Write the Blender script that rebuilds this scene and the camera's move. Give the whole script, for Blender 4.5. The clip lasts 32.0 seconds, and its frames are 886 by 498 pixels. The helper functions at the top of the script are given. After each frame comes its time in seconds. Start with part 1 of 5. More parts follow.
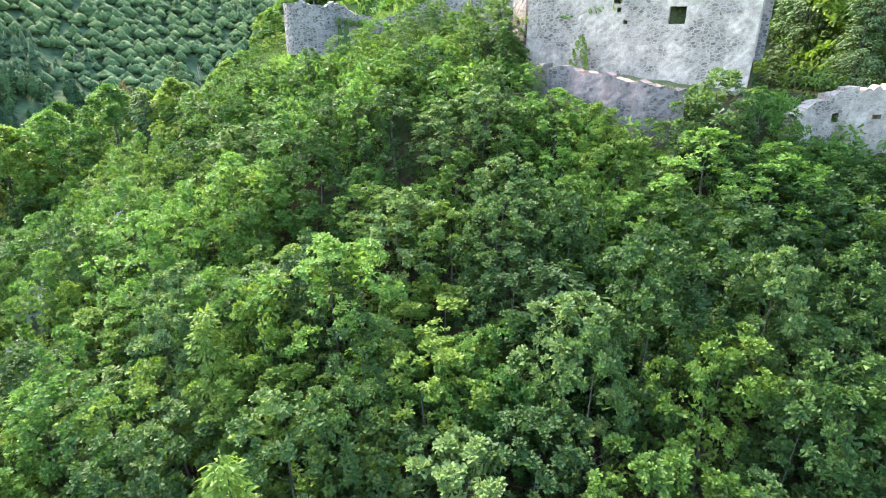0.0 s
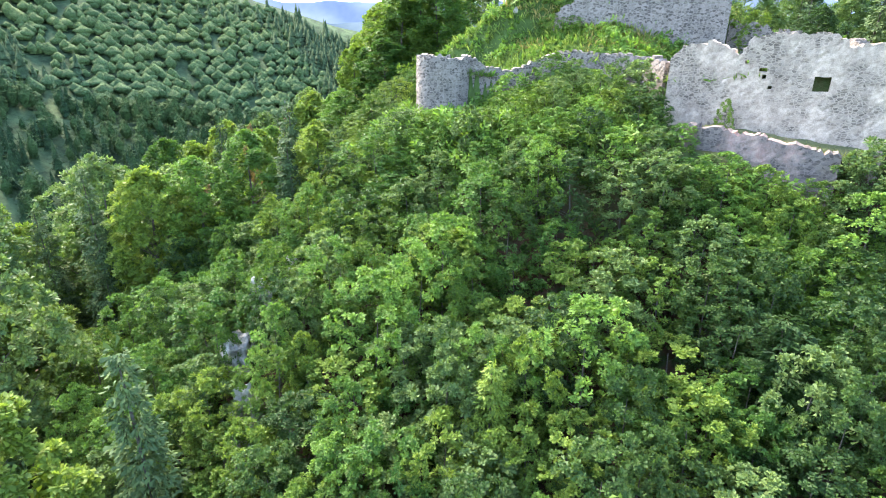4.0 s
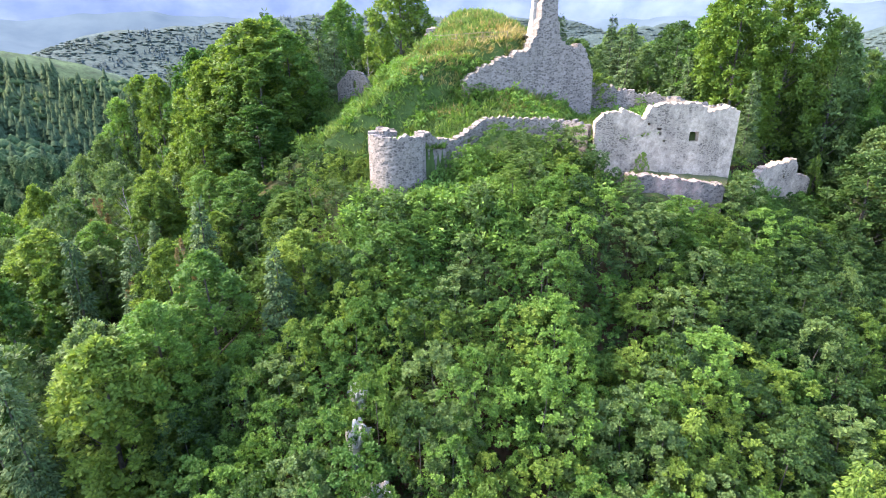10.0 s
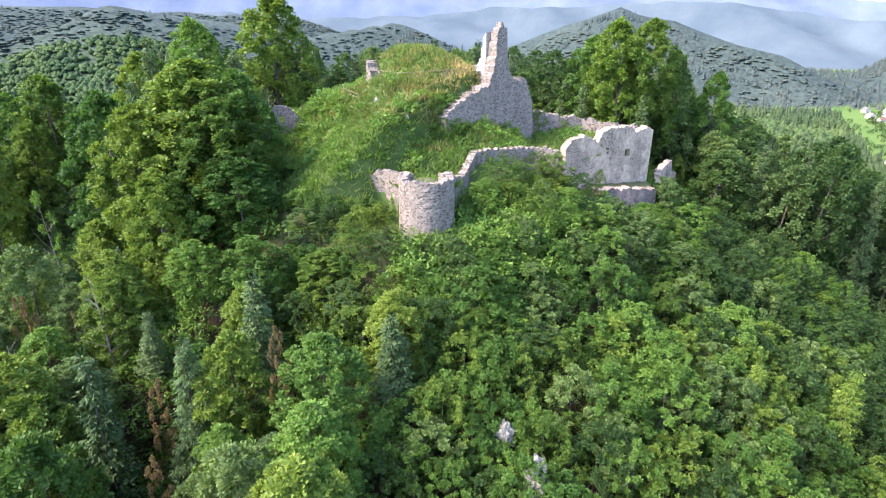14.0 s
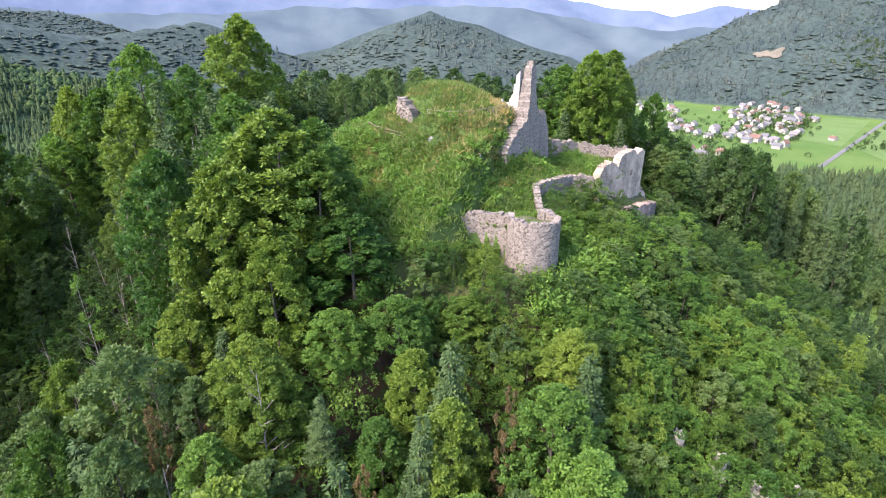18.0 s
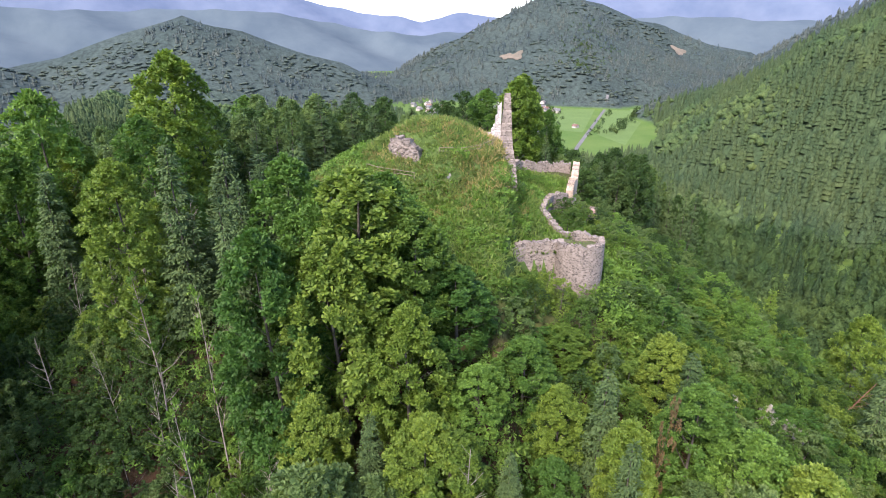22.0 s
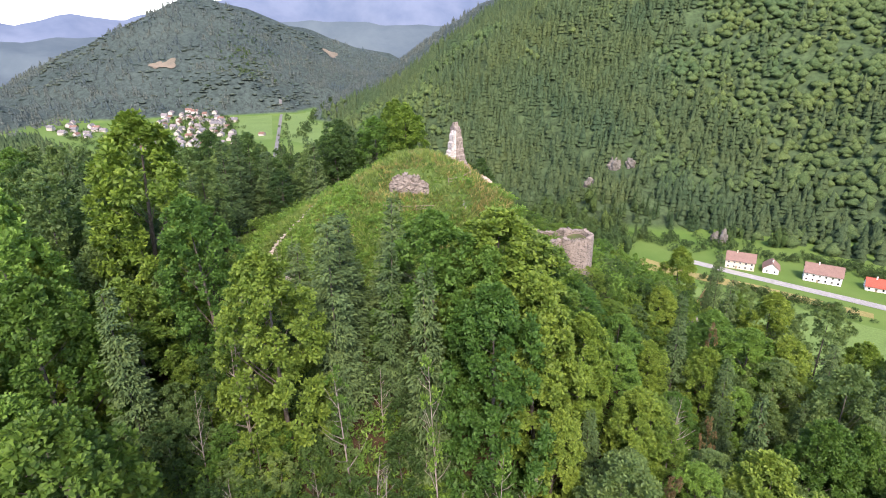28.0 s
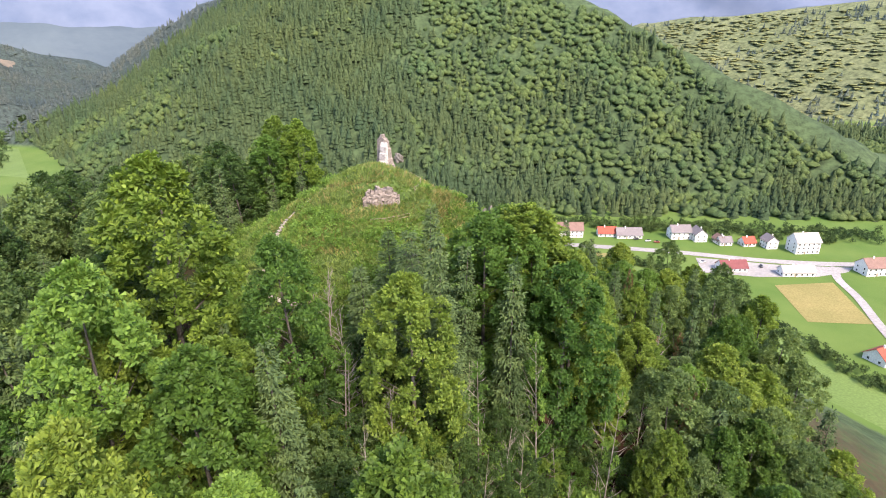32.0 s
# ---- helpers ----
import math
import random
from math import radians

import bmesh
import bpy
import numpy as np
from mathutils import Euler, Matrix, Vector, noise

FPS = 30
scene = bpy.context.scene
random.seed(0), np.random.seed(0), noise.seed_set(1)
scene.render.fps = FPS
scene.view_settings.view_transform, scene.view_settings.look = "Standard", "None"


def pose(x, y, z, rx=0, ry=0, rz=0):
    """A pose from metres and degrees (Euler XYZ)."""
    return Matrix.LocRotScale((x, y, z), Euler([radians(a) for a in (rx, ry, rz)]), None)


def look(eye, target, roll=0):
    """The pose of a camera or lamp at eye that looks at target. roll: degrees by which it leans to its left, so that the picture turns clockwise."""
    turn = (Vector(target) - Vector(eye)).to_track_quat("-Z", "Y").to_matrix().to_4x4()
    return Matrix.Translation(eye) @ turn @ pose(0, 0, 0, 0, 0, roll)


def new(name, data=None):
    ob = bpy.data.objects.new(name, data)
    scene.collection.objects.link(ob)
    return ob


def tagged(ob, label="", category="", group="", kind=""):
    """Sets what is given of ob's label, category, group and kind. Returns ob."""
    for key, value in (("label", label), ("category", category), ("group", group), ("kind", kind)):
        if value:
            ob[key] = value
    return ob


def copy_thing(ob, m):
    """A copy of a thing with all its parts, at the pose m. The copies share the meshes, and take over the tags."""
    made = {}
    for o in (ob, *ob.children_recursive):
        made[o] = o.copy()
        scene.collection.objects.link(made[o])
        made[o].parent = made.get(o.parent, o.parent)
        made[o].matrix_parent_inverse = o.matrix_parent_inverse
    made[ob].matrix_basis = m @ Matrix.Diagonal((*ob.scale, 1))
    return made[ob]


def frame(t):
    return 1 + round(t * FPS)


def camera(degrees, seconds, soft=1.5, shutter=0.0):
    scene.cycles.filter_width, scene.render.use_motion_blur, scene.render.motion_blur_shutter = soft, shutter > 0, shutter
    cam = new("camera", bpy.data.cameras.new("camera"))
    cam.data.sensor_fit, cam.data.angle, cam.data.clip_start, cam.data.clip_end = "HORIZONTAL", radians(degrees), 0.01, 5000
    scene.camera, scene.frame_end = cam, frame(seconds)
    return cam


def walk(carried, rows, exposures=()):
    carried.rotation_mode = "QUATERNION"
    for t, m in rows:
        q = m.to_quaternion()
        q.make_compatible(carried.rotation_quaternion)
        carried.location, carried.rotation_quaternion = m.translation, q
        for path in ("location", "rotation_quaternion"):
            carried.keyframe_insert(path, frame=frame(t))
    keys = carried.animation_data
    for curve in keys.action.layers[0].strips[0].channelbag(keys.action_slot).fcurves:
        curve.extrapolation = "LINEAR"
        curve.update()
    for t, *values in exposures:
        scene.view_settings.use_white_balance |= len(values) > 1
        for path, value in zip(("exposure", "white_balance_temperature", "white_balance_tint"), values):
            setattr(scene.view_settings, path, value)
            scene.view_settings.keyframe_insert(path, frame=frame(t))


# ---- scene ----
cam = camera(78.8, 32.0, 1.0)
METRES, EYE, TILT, LEAN, TURN = 220.0, 2.0, -21.0, -0.5, 0.0
ROWS = [
    (0.0, 0.0, 0.0, 0.0, 0.0, 0.0, -0.0),
    (0.5, -0.0062, -0.0025, 0.0017, 0.04, -0.02, 0.01),
    (1.0, -0.0134, -0.0049, 0.0035, 0.0, -0.02, -0.01),
    (1.5, -0.0212, -0.0073, 0.0057, 0.03, -0.04, -0.05),
    (2.0, -0.0297, -0.0096, 0.0079, 0.12, -0.06, -0.13),
    (2.5, -0.0388, -0.0117, 0.0099, 0.35, -0.06, -0.3),
    (4.5, -0.0791, -0.0188, 0.0183, -6.41, -0.24, 2.63),
    (5.0, -0.0895, -0.0196, 0.0204, -12.56, -0.63, 5.37),
    (5.5, -0.1, -0.0196, 0.0233, -17.89, -1.27, 7.62),
    (6.0, -0.1107, -0.0185, 0.027, -22.04, -1.89, 9.2),
    (6.5, -0.121, -0.0167, 0.0313, -25.97, -2.66, 10.7),
    (7.0, -0.1314, -0.0135, 0.0359, -30.94, -3.69, 12.45),
    (7.5, -0.1419, -0.0096, 0.0405, -34.63, -4.41, 13.62),
    (8.0, -0.1526, -0.0049, 0.0462, -35.67, -4.81, 13.83),
    (8.5, -0.164, 0.0009, 0.0517, -35.94, -4.84, 13.85),
    (9.0, -0.1753, 0.007, 0.0581, -35.95, -4.89, 13.73),
    (9.5, -0.1873, 0.0142, 0.0642, -36.1, -4.93, 13.64),
    (10.0, -0.1988, 0.0214, 0.0704, -37.16, -5.3, 13.95),
    (10.5, -0.2105, 0.0296, 0.0769, -40.22, -6.18, 14.78),
    (11.0, -0.2221, 0.0388, 0.0836, -44.43, -7.35, 15.86),
    (11.5, -0.2334, 0.0487, 0.0905, -48.19, -8.44, 16.68),
    (12.0, -0.2442, 0.0592, 0.0977, -51.58, -9.46, 17.4),
    (12.5, -0.2546, 0.0706, 0.1051, -55.0, -10.52, 18.02),
    (13.0, -0.2643, 0.0826, 0.1126, -58.24, -11.56, 18.55),
    (13.5, -0.2732, 0.0953, 0.1205, -61.61, -12.65, 19.03),
    (15.5, -0.3005, 0.1504, 0.1533, -72.97, -16.51, 20.14),
    (16.0, -0.3053, 0.1647, 0.1621, -75.37, -17.43, 20.26),
    (16.5, -0.3094, 0.18, 0.1708, -78.14, -18.42, 20.31),
    (17.0, -0.3121, 0.1954, 0.1798, -80.88, -19.38, 20.35),
    (17.5, -0.3141, 0.2112, 0.1887, -83.06, -20.09, 20.29),
    (18.0, -0.3153, 0.2269, 0.1971, -85.29, -20.78, 20.31),
    (18.5, -0.3159, 0.2428, 0.2058, -88.01, -21.71, 20.23),
    (19.0, -0.3154, 0.2583, 0.2147, -91.62, -22.97, 20.23),
    (19.5, -0.3142, 0.2744, 0.2231, -95.51, -24.16, 20.15),
    (20.0, -0.312, 0.2901, 0.2315, -99.03, -25.3, 20.05),
    (20.5, -0.3086, 0.3054, 0.2401, -102.24, -26.45, 19.89),
    (21.0, -0.3049, 0.3205, 0.2479, -105.29, -27.38, 19.78),
    (21.5, -0.2994, 0.3361, 0.2559, -108.18, -28.34, 19.43),
    (22.0, -0.2932, 0.351, 0.2636, -110.74, -29.13, 19.15),
    (22.5, -0.2861, 0.3654, 0.2714, -113.2, -29.88, 18.84),
    (23.0, -0.2784, 0.3795, 0.2788, -115.64, -30.57, 18.52),
    (23.5, -0.2702, 0.3932, 0.2858, -117.27, -31.03, 18.28),
    (24.0, -0.2614, 0.4065, 0.2925, -118.64, -31.47, 18.01),
    (24.5, -0.2531, 0.4198, 0.2993, -120.51, -32.0, 17.7),
    (25.0, -0.2445, 0.4329, 0.3057, -123.46, -32.88, 17.28),
    (25.5, -0.2358, 0.4457, 0.3117, -127.29, -33.92, 16.56),
    (27.5, -0.2002, 0.495, 0.3409, -142.69, -37.94, 13.01),
    (28.0, -0.1872, 0.5069, 0.3471, -146.21, -38.71, 11.99),
    (28.5, -0.1737, 0.5181, 0.353, -149.58, -39.4, 10.98),
    (29.0, -0.1594, 0.5288, 0.3587, -152.87, -39.98, 9.98),
    (29.5, -0.1446, 0.5387, 0.3641, -155.96, -40.47, 9.02),
    (30.0, -0.1291, 0.5481, 0.3692, -159.01, -40.9, 7.98),
    (30.5, -0.1131, 0.5566, 0.3741, -162.73, -41.36, 6.7),
    (31.0, -0.0967, 0.5647, 0.3787, -166.34, -41.69, 5.47),
    (31.5, -0.0798, 0.5719, 0.3831, -169.72, -41.98, 4.31),
    (32.0, -0.0625, 0.5781, 0.387, -172.61, -42.17, 3.26),
]
walk(cam, [(t, pose(0, 0, EYE, TILT, LEAN, TURN) @ pose(METRES * x, METRES * y, METRES * z, 90 + pitch, roll, yaw)) for t, x, y, z, yaw, pitch, roll in ROWS], [(0.0, 3.27, 6450, 8), (6.0, 3.1, 6400, 15), (13.0, 2.6, 6250, 21), (19.0, 2.02, 6250, 22), (25.0, 1.68, 6350, 23), (32.0, 1.92, 6850, 23)])


# ---- light ----
SUN_AZ, SUN_EL = 319.0, 46.0          # compass degrees from +y, clockwise; height of the sun
world = bpy.data.worlds.new("sky")
scene.world = world
world.use_nodes = True
_n = world.node_tree.nodes
_sky = _n.new("ShaderNodeTexSky")
_sky.sky_type, _sky.sun_disc = "NISHITA", False
_sky.sun_elevation, _sky.sun_rotation = radians(SUN_EL), radians(SUN_AZ)
_sky.air_density, _sky.dust_density, _sky.altitude = 1.0, 2.0, 600
_n["Background"].inputs["Strength"].default_value = 0.15
world.node_tree.links.new(_sky.outputs["Color"], _n["Background"].inputs["Color"])
sun_data = bpy.data.lights.new("sun", "SUN")
sun_data.energy, sun_data.angle, sun_data.color = 2.0, radians(16), (1.0, 0.89, 0.7)
sun = new("sun", sun_data)
_a, _e = radians(SUN_AZ), radians(SUN_EL)
sun.matrix_world = look((math.sin(_a) * math.cos(_e) * 300, math.cos(_a) * math.cos(_e) * 300, math.sin(_e) * 300), (0, 0, 0))


# ---- materials ----
def mat_new(name):
    m = bpy.data.materials.new(name)
    m.use_nodes = True
    nt = m.node_tree
    return m, nt, nt.nodes["Principled BSDF"]


def nd(nt, kind, **inputs):
    n = nt.nodes.new(kind)
    for k, v in inputs.items():
        n.inputs[k].default_value = v
    return n


def ramp(nt, fac, stops):
    r = nt.nodes.new("ShaderNodeValToRGB")
    while len(r.color_ramp.elements) < len(stops):
        r.color_ramp.elements.new(0.5)
    for el, (p, c) in zip(r.color_ramp.elements, stops):
        el.position, el.color = p, (*c, 1)
    nt.links.new(fac, r.inputs["Fac"])
    return r.outputs["Color"]


def mixc(nt, a, b, fac, mode="MIX"):
    m = nt.nodes.new("ShaderNodeMix")
    m.data_type, m.blend_type = "RGBA", mode
    for sock, v in ((m.inputs[0], fac), (m.inputs[6], a), (m.inputs[7], b)):
        if isinstance(v, (int, float)):
            sock.default_value = v
        elif isinstance(v, tuple):
            sock.default_value = (*v, 1)
        else:
            nt.links.new(v, sock)
    return m.outputs[2]


def coords(nt):
    return nt.nodes.new("ShaderNodeNewGeometry").outputs["Position"]


def noise_f(nt, scale, detail=4.0, vec=None, rough=0.6):
    n = nd(nt, "ShaderNodeTexNoise", Scale=scale, Detail=detail, Roughness=rough)
    nt.links.new(vec if vec else coords(nt), n.inputs["Vector"])
    return n.outputs["Fac"]


def leaf_mat(name, dark, light, rough=0.58, trans=0.38):
    """Foliage: colour varies from plant to plant and from leaf to leaf; light shines through the blades."""
    m, nt, bs = mat_new(name)
    info = nt.nodes.new("ShaderNodeObjectInfo").outputs["Random"]
    isl = nt.nodes.new("ShaderNodeNewGeometry").outputs["Random Per Island"]
    dark, light = [(r * 1.44, g * 1.36, b * 1.75) for r, g, b in (dark, light)]
    base = ramp(nt, info, [(0.0, dark), (1.0, light)])
    vary = ramp(nt, isl, [(0.0, (0.68, 0.72, 0.72)), (0.5, (0.96, 0.97, 0.97)), (1.0, (1.36, 1.28, 1.14))])
    col = mixc(nt, base, vary, 1.0, "MULTIPLY")
    col = mixc(nt, col, ramp(nt, noise_f(nt, 0.35, 2), [(0.3, (0.8, 0.85, 0.8)), (0.7, (1.15, 1.1, 1.0))]), 1.0, "MULTIPLY")
    nt.links.new(col, bs.inputs["Base Color"])
    bs.inputs["Roughness"].default_value = rough
    bs.inputs["Specular IOR Level"].default_value = 0.26
    tr = nt.nodes.new("ShaderNodeBsdfTranslucent")
    nt.links.new(mixc(nt, col, (1.2, 1.2, 0.7), 1.0, "MULTIPLY"), tr.inputs["Color"])
    mx = nt.nodes.new("ShaderNodeMixShader")
    mx.inputs[0].default_value = trans
    nt.links.new(bs.outputs[0], mx.inputs[1])
    nt.links.new(tr.outputs[0], mx.inputs[2])
    nt.links.new(mx.outputs[0], nt.nodes["Material Output"].inputs["Surface"])
    return m


def rough_mat(name, stops, scale=1.0, rough=0.9, bump=0.3, fine=8.0, spec=0.3):
    m, nt, bs = mat_new(name)
    c = ramp(nt, noise_f(nt, scale, 6), stops)
    c = mixc(nt, c, ramp(nt, noise_f(nt, fine, 4), [(0.25, (0.72, 0.72, 0.72)), (0.75, (1.2, 1.2, 1.2))]), 1.0, "MULTIPLY")
    nt.links.new(c, bs.inputs["Base Color"])
    bs.inputs["Roughness"].default_value = rough
    bs.inputs["Specular IOR Level"].default_value = spec
    if bump:
        b = nd(nt, "ShaderNodeBump", Strength=bump, Distance=0.1)
        nt.links.new(noise_f(nt, fine, 5), b.inputs["Height"])
        nt.links.new(b.outputs[0], bs.inputs["Normal"])
    return m


def stone_mat(name, mortar, stones, plaster=None, plaster_amount=0.0):
    """Rubble masonry: small stones in pale mortar, patches of old plaster, grey weathering streaks."""
    m, nt, bs = mat_new(name)
    pos = coords(nt)
    mp = nd(nt, "ShaderNodeMapping", Scale=(3.2, 3.2, 5.2))
    nt.links.new(pos, mp.inputs["Vector"])
    v = nt.nodes.new("ShaderNodeTexVoronoi")
    v.feature = "DISTANCE_TO_EDGE"
    nt.links.new(mp.outputs[0], v.inputs["Vector"])
    v.inputs["Scale"].default_value = 1.0
    v2 = nt.nodes.new("ShaderNodeTexVoronoi")
    nt.links.new(mp.outputs[0], v2.inputs["Vector"])
    v2.inputs["Scale"].default_value = 1.0
    bw = nt.nodes.new("ShaderNodeSeparateColor")
    nt.links.new(v2.outputs["Color"], bw.inputs[0])
    stone = ramp(nt, bw.outputs[0], stones)
    edge = ramp(nt, v.outputs["Distance"], [(0.02, (0, 0, 0)), (0.13, (1, 1, 1))])
    col = mixc(nt, mortar, stone, edge)
    if plaster:
        patch = ramp(nt, noise_f(nt, 0.33, 6, rough=0.65), [(0.5 - 0.22 * plaster_amount, (1, 1, 1)), (0.62 - 0.22 * plaster_amount, (0, 0, 0))])
        patch_keep = mixc(nt, (0, 0, 0), (1, 1, 1), patch)
        plas = ramp(nt, noise_f(nt, 1.6, 8, rough=0.75), [(0.38, plaster[0]), (0.58, plaster[1])])
        pits = ramp(nt, noise_f(nt, 5.5, 4, rough=0.7), [(0.3, (0.74, 0.71, 0.68)), (0.45, (1, 1, 1))])
        plas = mixc(nt, plas, pits, 0.8, "MULTIPLY")
        col = mixc(nt, plas, col, patch_keep)
    mp2 = nd(nt, "ShaderNodeMapping", Scale=(0.8, 0.8, 0.16))
    nt.links.new(pos, mp2.inputs["Vector"])
    streak = ramp(nt, noise_f(nt, 1.2, 5, mp2.outputs[0]), [(0.34, (0.68, 0.68, 0.68)), (0.55, (1.03, 1.02, 1.0))])
    col = mixc(nt, col, streak, 0.6, "MULTIPLY")
    col = mixc(nt, col, ramp(nt, noise_f(nt, 14, 3), [(0.3, (0.86, 0.86, 0.86)), (0.7, (1.12, 1.12, 1.12))]), 1.0, "MULTIPLY")
    nt.links.new(col, bs.inputs["Base Color"])
    bs.inputs["Roughness"].default_value = 0.95
    bs.inputs["Specular IOR Level"].default_value = 0.2
    b = nd(nt, "ShaderNodeBump", Strength=0.3, Distance=0.04)
    nt.links.new(v.outputs["Distance"], b.inputs["Height"])
    nt.links.new(b.outputs[0], bs.inputs["Normal"])
    return m


M_STONE = stone_mat("rubble_masonry", (0.29, 0.247, 0.212), [(0.0, (0.09, 0.078, 0.068)), (0.5, (0.17, 0.146, 0.126)), (1.0, (0.28, 0.242, 0.21))])
M_WHITE = stone_mat("plastered_masonry", (0.42, 0.335, 0.26), [(0.0, (0.14, 0.113, 0.09)), (0.5, (0.23, 0.185, 0.148)), (1.0, (0.36, 0.29, 0.23))],
                    ((0.37, 0.285, 0.22), (0.59, 0.468, 0.365)), 0.3)
M_PALE = stone_mat("pale_masonry", (0.5, 0.46, 0.42), [(0.0, (0.26, 0.24, 0.215)), (0.5, (0.4, 0.37, 0.335)), (1.0, (0.54, 0.5, 0.46))])
M_LOWER = stone_mat("dark_masonry", (0.2, 0.165, 0.145), [(0.0, (0.08, 0.068, 0.06)), (0.5, (0.14, 0.118, 0.105)), (1.0, (0.22, 0.185, 0.165))],
                    ((0.34, 0.22, 0.185), (0.38, 0.28, 0.235)), 0.1)
M_ROCK = rough_mat("limestone", [(0.3, (0.2, 0.18, 0.15)), (0.5, (0.38, 0.355, 0.31)), (0.7, (0.54, 0.51, 0.46))], 0.9, 0.95, 0.8, 5)
M_CLIFF = rough_mat("shaded_cliff", [(0.3, (0.08, 0.075, 0.06)), (0.5, (0.15, 0.14, 0.12)), (0.7, (0.24, 0.22, 0.2))], 0.25, 0.95, 0.8, 1.5)
M_BARK = rough_mat("bark", [(0.3, (0.06, 0.052, 0.042)), (0.7, (0.14, 0.125, 0.105))], 2.0, 0.95, 0.6, 12)
M_REDBARK = rough_mat("pine_bark", [(0.3, (0.2, 0.1, 0.06)), (0.7, (0.34, 0.2, 0.13))], 2.0, 0.95, 0.6, 10)
M_DEAD = rough_mat("dead_wood", [(0.3, (0.2, 0.17, 0.14)), (0.7, (0.34, 0.3, 0.27))], 2.0, 0.9, 0.4, 12)
M_TIMBER = rough_mat("weathered_timber", [(0.3, (0.24, 0.19, 0.13)), (0.7, (0.36, 0.3, 0.22))], 3.0, 0.85, 0.3, 20)
M_GRAVEL = rough_mat("pale_gravel", [(0.3, (0.3, 0.26, 0.21)), (0.7, (0.44, 0.39, 0.32))], 1.2, 0.95, 0.4, 9)
M_ROAD = rough_mat("pale_asphalt", [(0.3, (0.26, 0.25, 0.24)), (0.7, (0.34, 0.33, 0.31))], 0.05, 0.9, 0.1, 0.6)
M_FIELD = rough_mat("mown_meadow", [(0.3, (0.1, 0.165, 0.04)), (0.7, (0.125, 0.195, 0.05))], 0.03, 0.95, 0.2, 0.9)
M_HAY = rough_mat("dry_meadow", [(0.3, (0.2, 0.18, 0.06)), (0.7, (0.26, 0.22, 0.08))], 0.05, 0.95, 0.2, 0.9)
M_WALL = rough_mat("white_render", [(0.3, (0.72, 0.7, 0.66)), (0.7, (0.82, 0.8, 0.77))], 0.3, 0.9, 0.0, 3)
M_GLASS, _nt, _b = mat_new("window_glass")
_b.inputs["Base Color"].default_value, _b.inputs["Roughness"].default_value = (0.03, 0.035, 0.04, 1), 0.1
L_HAZEL = leaf_mat("hazel_leaves", (0.036, 0.092, 0.014), (0.1, 0.19, 0.028))
L_ASH = leaf_mat("ash_leaves", (0.062, 0.112, 0.03), (0.096, 0.155, 0.04))
L_BEECH = leaf_mat("beech_leaves", (0.045, 0.1, 0.014), (0.105, 0.168, 0.022))
L_LIME = leaf_mat("maple_leaves", (0.085, 0.15, 0.018), (0.125, 0.19, 0.026))
L_NEEDLE = leaf_mat("spruce_needles", (0.034, 0.066, 0.018), (0.058, 0.098, 0.028), 0.75, 0.1)
L_DARK = leaf_mat("shade_leaves", (0.023, 0.054, 0.012), (0.044, 0.089, 0.018))
L_GRASS = leaf_mat("tall_grass", (0.09, 0.16, 0.03), (0.13, 0.19, 0.045))
L_DRY = leaf_mat("dry_grass", (0.22, 0.2, 0.07), (0.3, 0.26, 0.1))
L_OLIVE = leaf_mat("olive_grass", (0.12, 0.14, 0.035), (0.15, 0.16, 0.05))
L_BROWN = leaf_mat("withered_leaves", (0.12, 0.095, 0.04), (0.17, 0.135, 0.06))


def canopy_mat(name, dark, light, grain):
    """Whole crowns seen from far: mottled from tree to tree and twig to twig, with a leafy relief."""
    m, nt, bs = mat_new(name)
    isl = nt.nodes.new("ShaderNodeNewGeometry").outputs["Random Per Island"]
    col = ramp(nt, isl, [(0.0, dark), (1.0, light)])
    col = mixc(nt, col, ramp(nt, noise_f(nt, grain, 3, rough=0.7), [(0.32, (0.6, 0.62, 0.6)), (0.62, (1.18, 1.17, 1.1))]), 1.0, "MULTIPLY")
    col = mixc(nt, col, ramp(nt, noise_f(nt, 0.012, 4), [(0.35, (0.8, 0.88, 0.9)), (0.65, (1.2, 1.1, 0.9))]), 1.0, "MULTIPLY")
    nt.links.new(col, bs.inputs["Base Color"])
    bs.inputs["Roughness"].default_value = 0.85
    bs.inputs["Specular IOR Level"].default_value = 0.1
    b = nd(nt, "ShaderNodeBump", Strength=1.0, Distance=1.2 / grain)
    nt.links.new(noise_f(nt, grain, 3, rough=0.7), b.inputs["Height"])
    nt.links.new(b.outputs[0], bs.inputs["Normal"])
    return m


L_FAR = canopy_mat("far_broadleaf", (0.042, 0.078, 0.028), (0.066, 0.108, 0.038), 0.9)
# slight haze is painted into L_MID and L_MIDC: lighter and bluer
L_MID = canopy_mat("hazed_flank_broadleaf", (0.06, 0.1, 0.042), (0.088, 0.134, 0.055), 0.9)
L_MIDC = canopy_mat("hazed_flank_spruce", (0.046, 0.076, 0.038), (0.066, 0.1, 0.05), 1.1)
L_FARC = canopy_mat("far_spruce", (0.03, 0.058, 0.027), (0.055, 0.092, 0.04), 1.1)
# L_HAZEF and L_HAZEC carry blue-grey haze in their base colour
L_HAZEF = canopy_mat("hazed_mountain_broadleaf", (0.072, 0.1, 0.092), (0.09, 0.12, 0.108), 0.3)
# leaf colour lightened to stand for sunshine on the south-west mountains
L_SUNLIT = canopy_mat("sunlit_tint_broadleaf", (0.17, 0.2, 0.1), (0.21, 0.235, 0.11), 0.3)
L_HAZEC = canopy_mat("hazed_mountain_spruce", (0.068, 0.09, 0.098), (0.082, 0.106, 0.112), 0.3)

